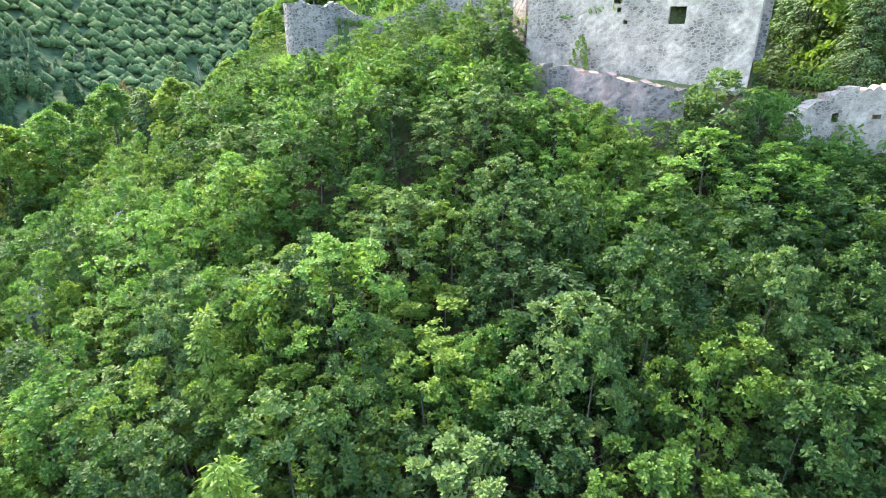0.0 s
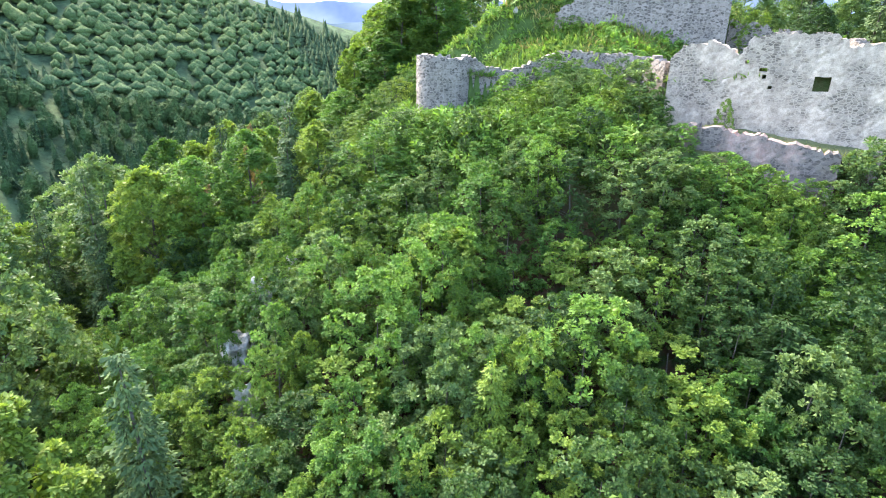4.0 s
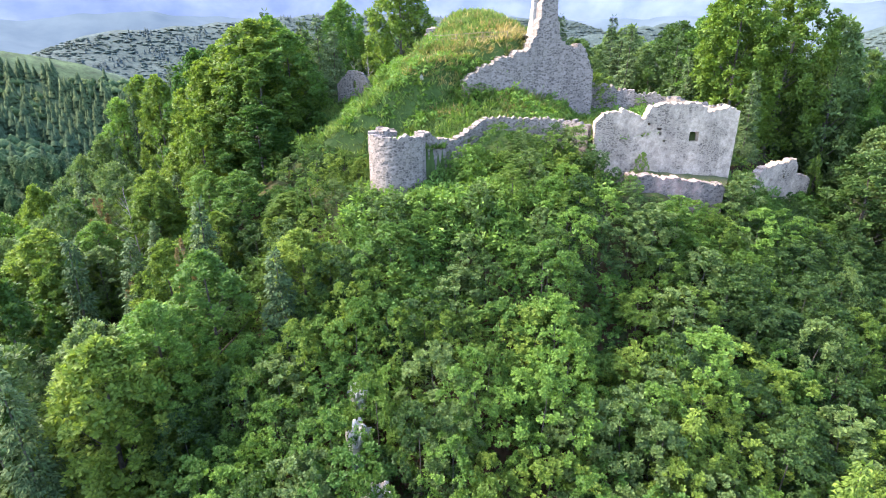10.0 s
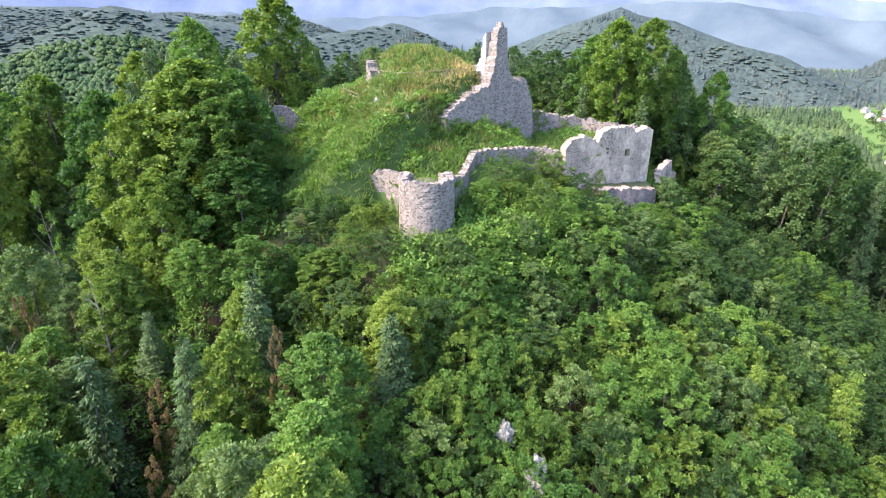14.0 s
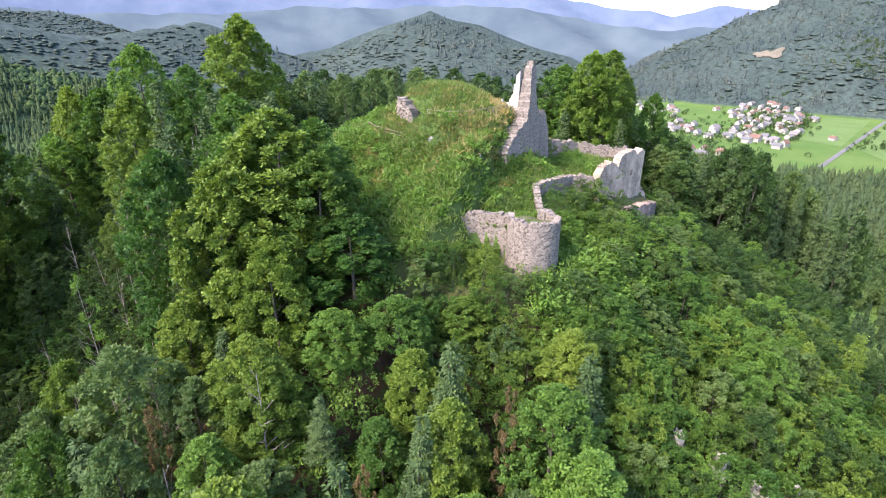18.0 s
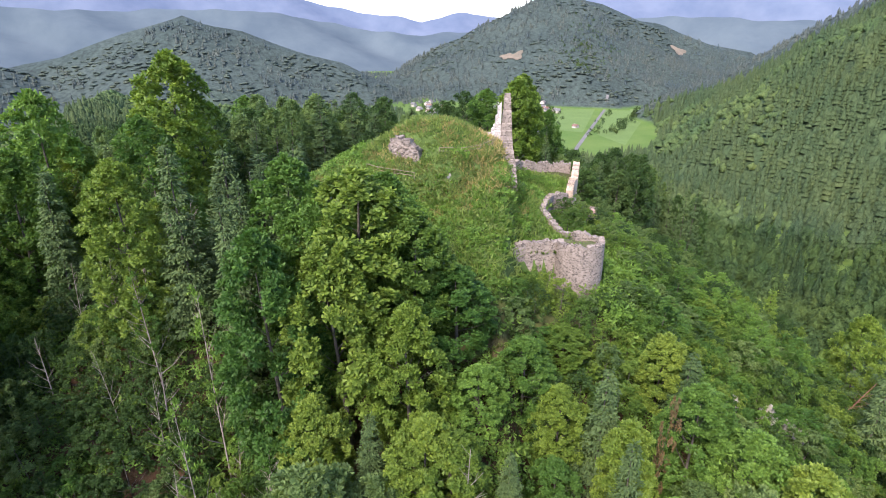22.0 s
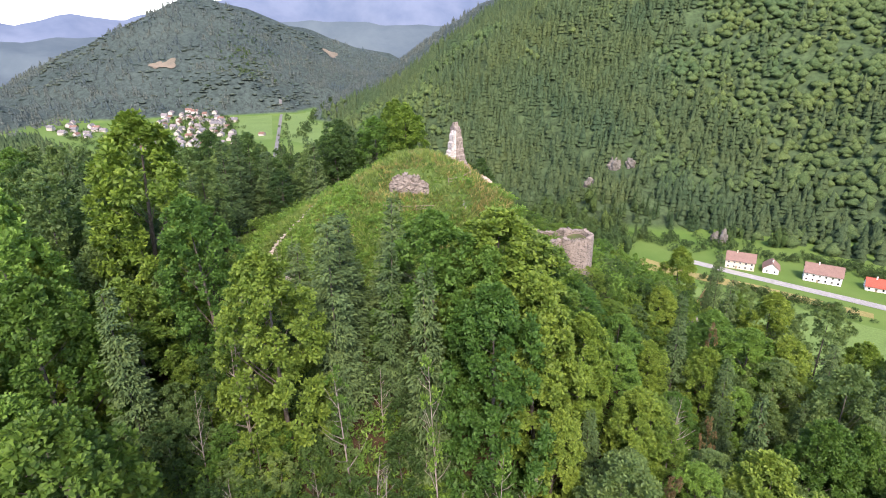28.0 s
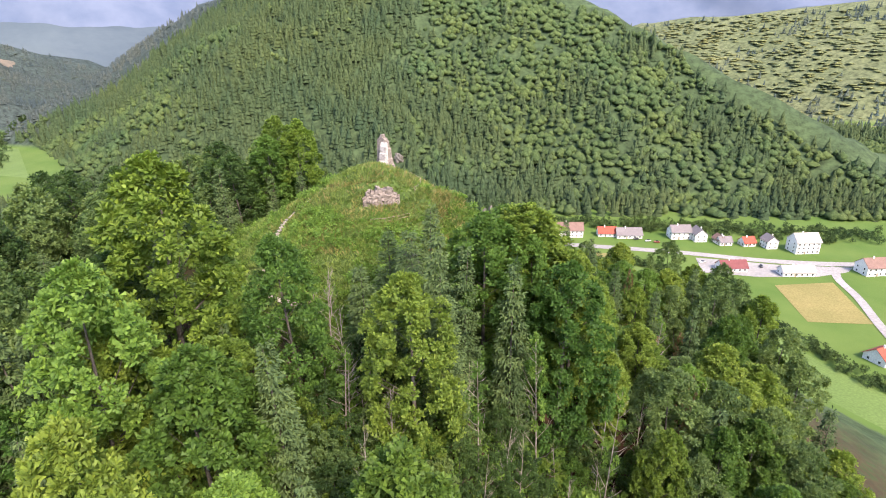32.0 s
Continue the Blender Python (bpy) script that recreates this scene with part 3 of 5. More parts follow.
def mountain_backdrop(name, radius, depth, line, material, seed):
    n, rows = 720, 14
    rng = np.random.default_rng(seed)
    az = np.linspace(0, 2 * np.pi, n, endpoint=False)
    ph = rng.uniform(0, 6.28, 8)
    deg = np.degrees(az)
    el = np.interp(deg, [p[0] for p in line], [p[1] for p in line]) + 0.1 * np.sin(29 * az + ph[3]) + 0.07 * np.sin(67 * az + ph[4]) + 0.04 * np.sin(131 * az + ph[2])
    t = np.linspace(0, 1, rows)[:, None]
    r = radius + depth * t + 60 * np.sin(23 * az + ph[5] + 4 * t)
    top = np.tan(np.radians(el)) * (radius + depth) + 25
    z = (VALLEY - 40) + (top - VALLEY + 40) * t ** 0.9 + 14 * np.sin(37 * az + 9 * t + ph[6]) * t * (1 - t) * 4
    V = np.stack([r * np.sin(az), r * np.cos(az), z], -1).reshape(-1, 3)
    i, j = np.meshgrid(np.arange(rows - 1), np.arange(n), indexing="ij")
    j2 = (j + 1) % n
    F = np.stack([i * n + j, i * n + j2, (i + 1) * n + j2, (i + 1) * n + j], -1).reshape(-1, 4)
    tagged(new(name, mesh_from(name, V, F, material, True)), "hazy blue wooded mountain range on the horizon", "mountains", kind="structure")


HORIZON = [(0, 3.0), (20, 3.7), (40, 3.2), (60, 3.9), (80, 4.3), (95, 3.4), (101, 2.3), (106.5, 1.45), (110.8, 2.6), (114.5, 1.95), (119, 3.3), (127, 4.6), (150, 5.2), (180, 5.6), (204, 4.2), (215, 4.4), (300, 4.0), (360, 3.0)]
FOOTHILLS = [(0, 1.2), (12, 1.9), (26, 1.1), (45, 1.4), (58, 1.0), (70, 1.9), (90, 2.4), (97, 1.3), (106, 0.2), (113, 0.9), (125, 2.2), (145, 1.6), (175, 3.4), (186, 2.4), (194, -0.6), (203, 2.2), (212, 2.4), (225, 1.6), (360, 1.2)]
# both ranges get their haze from a bluish colour and a weak emission
mountain_backdrop("backdrop_near", 2350, 500, FOOTHILLS, far_mat("hazed_blue_green_range", (0.06, 0.082, 0.1), (0.085, 0.11, 0.125), 0.18), 3)
mountain_backdrop("backdrop_far", 3500, 500, HORIZON, far_mat("hazed_pale_blue_range", (0.075, 0.1, 0.15), (0.105, 0.13, 0.18), 0.24), 8)


# ---- masonry ----
def masonry(name, path, thick, base, top, material, label, cell=0.27, holes=(), rough=0.022, batter=0.0, parent=None, category="castle ruin", closed=False):
    """A ruined wall laid up in small cells along a way; top(u) and base(u) in metres, u from 0 to 1; holes as (u0, u1, z0, z1)."""
    pts = [Vector((x, y, 0)) for x, y in path]
    cum = [0.0]
    for a, b in zip(pts, pts[1:]):
        cum.append(cum[-1] + (b - a).length)
    total = cum[-1]
    nu = max(3, round(total / cell))
    us = np.linspace(0, 1, nu + 1)
    P, N = [], []
    for u in us:
        s = u * total
        k = max(0, min(len(pts) - 2, next((i for i in range(len(cum) - 1) if cum[i + 1] >= s - 1e-9), 0)))
        f = (s - cum[k]) / (cum[k + 1] - cum[k])
        P.append(pts[k].lerp(pts[k + 1], f))
    for i in range(nu + 1):
        t = (P[min(i + 1, nu)] - P[max(i - 1, 0)]).normalized()
        N.append(Vector((-t.y, t.x, 0)))
    um = (us[:-1] + us[1:]) / 2
    tz, bz = np.array([top(u) for u in um]), np.array([base(u) for u in um])
    z0 = float(bz.min())
    nv = int(math.ceil((tz.max() - z0) / cell)) + 1
    zc = z0 + (np.arange(nv) + 0.5) * cell
    mask = (zc[None, :] < tz[:, None]) & (zc[None, :] > bz[:, None] - cell)
    for u0, u1, h0, h1 in holes:
        mask &= ~((um[:, None] > u0) & (um[:, None] < u1) & (zc[None, :] > h0) & (zc[None, :] < h1))
    V, F, idx = [], [], {}
    rng = random.Random(len(path) * 7 + nu)
    line = [top(u) + rng.uniform(-0.13, 0.13) for u in us]

    def vert(i, j, side):
        key = (i, j, side)
        if key not in idx:
            z = z0 + j * cell
            above = j < nv and ((i > 0 and mask[i - 1, j]) or (i < nu and mask[i, j]))
            if not above and z > line[i] - 2 * cell:          # the crest follows the broken line, not the courses
                z = min(max(line[i], z - cell * 0.9), z + cell * 0.6)
            th = thick / 2 + batter * max(0, tz.max() - z) + rng.uniform(-rough, rough)
            p = P[i] + N[i] * (th if side else -th)
            idx[key] = len(V)
            V.append((p.x + rng.uniform(-rough, rough) * 0.7, p.y + rng.uniform(-rough, rough) * 0.7, z + rng.uniform(-rough, rough) * 1.3))
        return idx[key]

    for i in range(nu):
        for j in range(nv):
            if not mask[i, j]:
                continue
            F.append((vert(i, j, 0), vert(i + 1, j, 0), vert(i + 1, j + 1, 0), vert(i, j + 1, 0)))
            F.append((vert(i + 1, j, 1), vert(i, j, 1), vert(i, j + 1, 1), vert(i + 1, j + 1, 1)))
            for di, dj, e in ((-1, 0, ((i, j), (i, j + 1))), (1, 0, ((i + 1, j + 1), (i + 1, j))), (0, -1, ((i + 1, j), (i, j))), (0, 1, ((i, j + 1), (i + 1, j + 1)))):
                a, b = i + di, j + dj
                if not (0 <= a < nu and 0 <= b < nv and mask[a, b]):
                    (p, q), (r, s) = e
                    F.append((vert(p, q, 0), vert(r, s, 0), vert(r, s, 1), vert(p, q, 1)))
    me = mesh_from(name, V, F, material)
    if parent:
        return part(name, me, None, parent, label)
    return tagged(new(name, me), label, category)


def rag(u, k, amp, ph=0.0):
    return amp * (math.sin(u * k + ph) * 0.5 + math.sin(u * k * 2.3 + 1.3 * ph + 1) * 0.3 + math.sin(u * k * 5.1 + ph * 2) * 0.3)


def steps(u, pts):
    for (a, x), (b, y) in zip(pts, pts[1:]):
        if u <= b:
            return x + (y - x) * (u - a) / (b - a + 1e-9)
    return pts[-1][1]


def build_castle():
    # palas wall, with its window and putlog holes
    W = [(6.9, 45.9), (11.3, 42.3), (19.8, 36.5)]
    masonry("palas_wall", W, 1.1, lambda u: -3.5,
            lambda u: steps(u, [(0, 5.3), (0.06, 6.4), (0.2, 6.9), (0.27, 6.2), (0.33, 5.9), (0.36, 7.0), (0.42, 7.4), (0.6, 7.5), (0.72, 7.2), (0.78, 6.7), (0.97, 6.8), (1, 6.4)]) + rag(u, 30, 0.22),
            M_WHITE, "tall ruined hall wall with pale flaking plaster and a small window", 0.27,
            [(0.665, 0.735, 3.2, 4.2), (0.42, 0.45, 4.5, 4.8), (0.47, 0.5, 3.2, 3.5), (0.44, 0.457, 4.0, 4.4), (0.35, 0.38, 5.2, 5.5)], category="castle wall")
    masonry("plinth_wall", [(7.0, 41.3), (11.2, 37.9), (15.4, 34.9)], 1.2, lambda u: -8.0, lambda u: steps(u, [(0, 0.6), (0.5, 0.1), (1, -0.8)]) + rag(u, 25, 0.2, 2),
            M_LOWER, "low dark grey masonry plinth overgrown with grass", 0.27, batter=0.03, category="castle wall")
    masonry("gate_wall", [(21.6, 34.4), (24.6, 34.9), (29, 34.2), (32.4, 33.2), (34.2, 32.6)], 0.9, lambda u: -6.0,
            lambda u: steps(u, [(0, -2.2), (0.12, -1.0), (0.3, -0.4), (0.74, 0.0), (0.78, -0.4), (0.8, -1.9), (1, -2.6)]) + rag(u, 28, 0.2, 1),
            M_WHITE, "low broken outer wall of pale grey rubble stone", 0.27, [(0.2, 0.24, -2.4, -2.0), (0.4, 0.43, -2.3, -1.9), (0.6, 0.63, -2.2, -1.8)], category="castle wall")
    masonry("inner_wall", [(15.6, 53.6), (19.5, 51), (22.6, 46.5), (22.0, 41), (20.4, 37.4)], 0.9, lambda u: 1.0,
            lambda u: steps(u, [(0, 8.9), (0.3, 7.6), (0.6, 6.9), (0.8, 6.5), (1, 6.7)]) + rag(u, 40, 0.35, 3), M_STONE, "crumbling inner rubble wall with jagged top", category="castle wall")
    masonry("curtain_wall", [(-10.5, 55.3), (-9.6, 54.9), (-5.4, 54.9), (-0.8, 55.2), (2.8, 52.6), (6.2, 49.6), (6.9, 46.4)], 0.85, lambda u: -1.5,
            lambda u: steps(u, [(0, 5.1), (0.06, 5.0), (0.13, 4.3), (0.22, 3.9), (0.4, 5.4), (0.45, 5.8), (0.75, 5.6), (1, 5.2)]) + rag(u, 35, 0.16, 1), M_STONE, "grey rubble curtain wall with broken crest", category="castle wall")
    masonry("flank_wall", [(-11.0, 58.6), (-9.6, 62.4), (-9.6, 66.0), (-11.4, 69.4)], 0.85, lambda u: -1.0,
            lambda u: steps(u, [(0, 4.9), (0.45, 4.6), (0.5, 4.2), (0.8, 3.7), (1, 2.9)]) + rag(u, 25, 0.14, 4), M_STONE, "low grey rubble wall stepping down a slope", category="castle wall")
    # round corner tower, open to the back
    c, r = Vector((-12.2, 56.2)), 2.55
    arc = [(c.x + r * math.cos(a), c.y + r * math.sin(a)) for a in np.linspace(radians(75), radians(335), 26)]
    masonry("round_tower", arc, 0.75, lambda u: -2.6, lambda u: 5.15 + rag(u, 26, 0.22, 2), M_STONE, "squat round corner tower of grey rubble stone, open to the back", 0.25, batter=0.012, category="castle tower")
    # keep: south wall with the tall standing fin
    masonry("keep_wall", [(0.0, 60.3), (3.5, 58.8), (9.8, 56.2), (15.3, 53.4)], 0.85, lambda u: 3.0,
            lambda u: steps((u * 16.8 + 1.3) / 18.1, [(0, 8.2), (0.06, 9.2), (0.15, 10.5), (0.3, 11.7), (0.42, 12.3), (0.52, 12.9), (0.575, 14.2), (0.605, 16.4), (0.625, 19.2), (0.68, 20.3), (0.725, 19.7), (0.74, 15.4), (0.77, 13.6), (0.82, 13.0), (0.9, 13.3), (0.95, 12.4), (1, 10.2)]) + rag(u, 50, 0.3),
            M_STONE, "ruined castle keep wall rising to a tall standing fin", batter=0.075, category="castle keep")
    masonry("keep_spur", [(9.6, 57.2), (10.2, 58.6), (10.6, 59.8)], 1.3, lambda u: 12.0, lambda u: steps(u, [(0, 19.4), (0.2, 18.2), (0.4, 15.6), (0.7, 14.2), (1, 13.2)]) + rag(u, 20, 0.3),
            M_PALE, "broken return wall behind the keep fin", category="castle keep")
    core = [(4.4, 71.4), (5.6, 72.8), (7.2, 73.7), (9.0, 74.0)]
    masonry("keep_core", core, 1.3, lambda u: 10.0, lambda u: steps(u, [(0, 13.6), (0.2, 15.0), (0.5, 15.3), (0.8, 15.0), (1, 14.0)]) + rag(u, 22, 0.5, 1),
            M_STONE, "broken masonry core of the keep showing through turf", 0.25, rough=0.12, category="castle keep")
    masonry("chapel_wall", [(-2.0, 86.4), (0.2, 84.0), (1.9, 81.8)], 0.8, lambda u: gz(0, 84) - 1, lambda u: steps(u, [(0, 7.6), (0.3, 9.6), (0.6, 9.6), (1, 7.0)]) + rag(u, 20, 0.2),
            M_STONE, "small freestanding ruin wall with a slit window", 0.27, [(0.4, 0.52, 7.2, 8.1)], category="castle wall")


build_castle()


def rock(name, at, size, seed, label="pale weathered limestone outcrop", material=M_ROCK):
    bm = bmesh.new()
    bmesh.ops.create_icosphere(bm, subdivisions=4, radius=1.0)
    o = Vector((seed * 3.1, seed * 1.7, 0))
    for v in bm.verts:
        n = noise.fractal(v.co * 1.6 + o, 1.0, 2.0, 6)
        near = noise.voronoi(v.co * 1.5 + o)[0]
        v.co = Vector((v.co.x * size[0], v.co.y * size[1], v.co.z * size[2])) * (0.85 + 0.32 * n + 0.55 * (near[1] - near[0]))
    me = bpy.data.meshes.new(name)
    bm.to_mesh(me)
    bm.free()
    me.materials.append(material)
    ob = new(name, me)
    ob.location = at
    return tagged(ob, label, "rock")


for i, (x, y, z, s) in enumerate([(-28.4, 39.0, -14.3, (0.9, 0.9, 2.3)), (-26.4, 42.4, -12.6, (0.7, 0.8, 1.4)), (-27.8, 31.0, -20.6, (1.1, 1.5, 3.8)), (-29.6, 35.2, -16.6, (1.4, 1.3, 1.9)), (-28.2, 29.0, -23.4, (1.5, 1.2, 2.2)),
                                   (0.2, 68.6, 10.2, (0.8, 1.2, 1.3)), (-3.6, 63.4, 9.2, (0.8, 1.0, 1.5))]):
    rock("rock", (x, y, gz(x, y) + 0.2 if z is None else z), s, i + 1)


# ---- trees ----
def kinds():
    K = {}
    for i in range(7):
        rng = np.random.default_rng(10 + i)
        h, r = [6.0, 7.5, 9.0, 8.0, 8.5, 8.0, 8.0][i], [2.6, 2.9, 3.0, 2.5, 2.4, 1.8, 2.8][i]
        K["hazel", i] = plant(["young_hazel", "young_beech", "young_hazel", "young_ash", "young_maple", "withered_tree", "young_hornbeam"][i], trunk_mesh(rng, "trunk", h * 0.75, 0.09, 6, M_BARK, 0.4, 0.1), *tufted(rng, 0.0, h, r, [36, 38, 40, 38, 38, 24, 36][i], 8, 14, [0.175, 0.175, 0.19, 0.2, 0.2, 0.18, 0.175][i], 0.42, 0.42, 0.85, 0.9, 0.25, 8, 0.6), [L_HAZEL, L_BEECH, L_HAZEL, L_ASH, L_LIME, L_BROWN, L_DARK][i],
                              (["dense young broadleaf tree on the steep slope"] * 3 + ["young ash tree with grey-green leaves", "young maple with bright yellow-green leaves", "young tree with withered brown leaves", "young broadleaf tree with dark green leaves"])[i], "tree", "young trees on the slope")
    for i in range(5):
        rng = np.random.default_rng(30 + i)
        h, r = [19.0, 22.0, 17.0, 19.0, 21.0][i], [4.7, 5.2, 4.3, 4.7, 5.0][i]
        K["beech", i] = plant("beech_tree", trunk_mesh(rng, "trunk", h * 0.86, 0.3, 12, M_BARK, 0.34, 0.3), *tufted(rng, h * 0.08, h, r, *((124, 8, 11, 0.37) if i < 3 else (84, 6, 8, 0.5)), [0.36, 0.3, 0.42, 0.36, 0.36][i], 0.5, 0.85, 0.75, 0.2, 8, 0.6), [L_BEECH, L_HAZEL, L_LIME, L_ASH, L_DARK][i],
                              "tall beech with a broad layered green crown" if i != 2 else "tall maple with a yellow-green crown", "tree", "broadleaf trees of the hill")
    for i in range(3):
        rng = np.random.default_rng(50 + i)
        h, r = [20.0, 17.0, 12.0][i], [3.1, 2.9, 2.6][i]
        K["spruce", i] = plant("spruce_tree", trunk_mesh(rng, "trunk", h * 0.97, 0.2, 0, M_BARK), *spruce_crown(rng, h * [0.14, 0.12, 0.05][i], h, r, [44, 38, 30][i], 11, 17, 0.42, 0.34), L_NEEDLE,
                              "slender dark green spruce with drooping boughs", "tree", "spruces of the hill")
    for i in range(2):
        rng = np.random.default_rng(60 + i)
        h, r = [17.0, 8.0][i], [4.2, 2.1][i]
        K["ash", i] = plant("ash_tree", trunk_mesh(rng, "trunk", h * 0.84, [0.24, 0.1][i], 10, M_BARK, 0.34, 0.25), *tufted(rng, h * 0.12, h, r, [80, 34][i], [8, 7][i], 11, [0.36, 0.26][i], 0.45, 0.5, 0.7, 0.85, 0.22, 8, 0.5), L_ASH,
                            "ash tree with feathery grey-green leaves", "tree", "ash trees of the hill")
    for i in range(2):
        rng = np.random.default_rng(64 + i)
        h, r = [9.0, 9.0][i], [2.0, 2.1][i]
        K["fir", i] = plant("young_fir", trunk_mesh(rng, "trunk", h * 0.96, 0.1, 0, M_BARK), *spruce_crown(rng, h * 0.04, h, r, 34, 12, 16, 0.3, 0.05), [L_LIME, L_DARK][i],
                            ["young larch with bright yellow-green boughs", "young fir with dense dark green boughs"][i], "tree", "young conifers on the slope")
    rng = np.random.default_rng(68)
    K["pine", 0] = plant("pine_tree", trunk_mesh(rng, "trunk", 13.0, 0.2, 16, M_REDBARK, 0.24, 0.5), *tufted(rng, 8.0, 14.5, 3.0, 16, 7, 14, 0.3, 0.5, 0.4, 0.6, 0.5, 0.24, 0, 0.16), L_NEEDLE,
                         "leaning pine with a bare reddish trunk and thin crown", "tree", "pines of the hill")
    for i in range(2):
        rng = np.random.default_rng(70 + i)
        h = [11.0, 8.0][i]
        lv, lf = tufted(rng, h * 0.42, h, 1.15, 9, 5, 10, 0.26, 0.4, 0.5, 0.4, 1.0, 0.3, 0)
        root = tagged(new("dying_birch"), "pale dying birch with sparse leaves" if i == 0 else "bare grey dead tree with thin branches", "tree", "dead trees of the hill")
        bend = rng.normal(size=2) * 0.03 * h
        spine = [Vector((bend[0] * (k / 5) ** 2, bend[1] * (k / 5) ** 2, -0.9 + (h + 0.9) * k / 5)) for k in range(6)]
        stem = part("trunk", mesh_from("trunk", *tube(spine, [0.11 * (1.3 if k == 0 else 1 - 0.17 * k) for k in range(6)], 6), M_DEAD, True), None, root)
        for k in range(13):
            f, a = 0.28 + 0.68 * (k + rng.random()) / 13, rng.uniform(0, 6.283)
            b = Vector((bend[0] * f * f, bend[1] * f * f, -0.9 + (h + 0.9) * f))
            ln, rise = h * 0.3 * (1.2 - f) * rng.uniform(0.7, 1.2), rng.uniform(0.4, 1.0)
            d = Vector((math.cos(a), math.sin(a), rise)) * ln
            twig = Vector((math.cos(a + 0.9), math.sin(a + 0.9), rise)) * ln * 0.45
            limb = join([tube([b, b + d * 0.5, b + d + Vector((0, 0, ln * 0.15))], [0.04 * (1.3 - f), 0.028 * (1.3 - f), 0.007], 4), tube([b + d * 0.45, b + d * 0.45 + twig], [0.02, 0.006], 3)])
            part("branch", mesh_from("branch", *limb, M_DEAD, True), None, root)
        if i == 0:
            part("crown", mesh_from("crown", lv, lf, L_HAZEL), None, root)
        K["dead", i] = root
    return K


KINDS = kinds()
TALL = {"beech": [19.0, 22.0, 17.0, 19.0, 21.0], "spruce": [20.0, 17.0, 12.0], "hazel": [6.0, 7.5, 9.0, 8.0, 8.5, 8.0, 8.0], "ash": [17.0, 8.0], "fir": [9.0, 9.0]}
PLACED = []
BARE = [(-34.6, 60.8, 1.7), (-10.5, 100.1, 2.6), (-12.6, 101.6, 2.0), (-28.0, 36.6, 1.2)]      # open forest floor and rock


def place(kind, x, y, height=1.0, wide=1.0, sink=0.15, turn=None):
    turn = random.uniform(0, 360) if turn is None else turn
    ob = copy_thing(KINDS[kind], pose(x, y, gz(x, y) - sink, random.uniform(-3, 3), random.uniform(-3, 3), turn))
    ob.scale = (wide, wide, height)
    PLACED.append((x, y))
    return ob


GLADE = [(-38, 94), (-14, 94.5), (-7, 98), (4, 100), (7, 108), (0, 122), (-28, 122), (-44, 106)]


def free(x, y, gap):
    if any(math.hypot(x - a, y - b) < r for a, b, r in BARE):
        return False
    return all((x - a) ** 2 + (y - b) ** 2 > gap * gap for a, b in PLACED)


def in_court(x, y):
    """Inside the walls or on the open mound."""
    return (math.hypot(x - 9, y - 69) < 20 and y > 56) or bool(inside(np.array([x]), np.array([y]), CURTAIN[1:-1])[0])


def wall_gap(x, y):
    return min(float(seg_dist(np.array([x]), np.array([y]), a, b)[0][0]) for a, b in zip(CURTAIN[1:-1], CURTAIN[2:-1]))


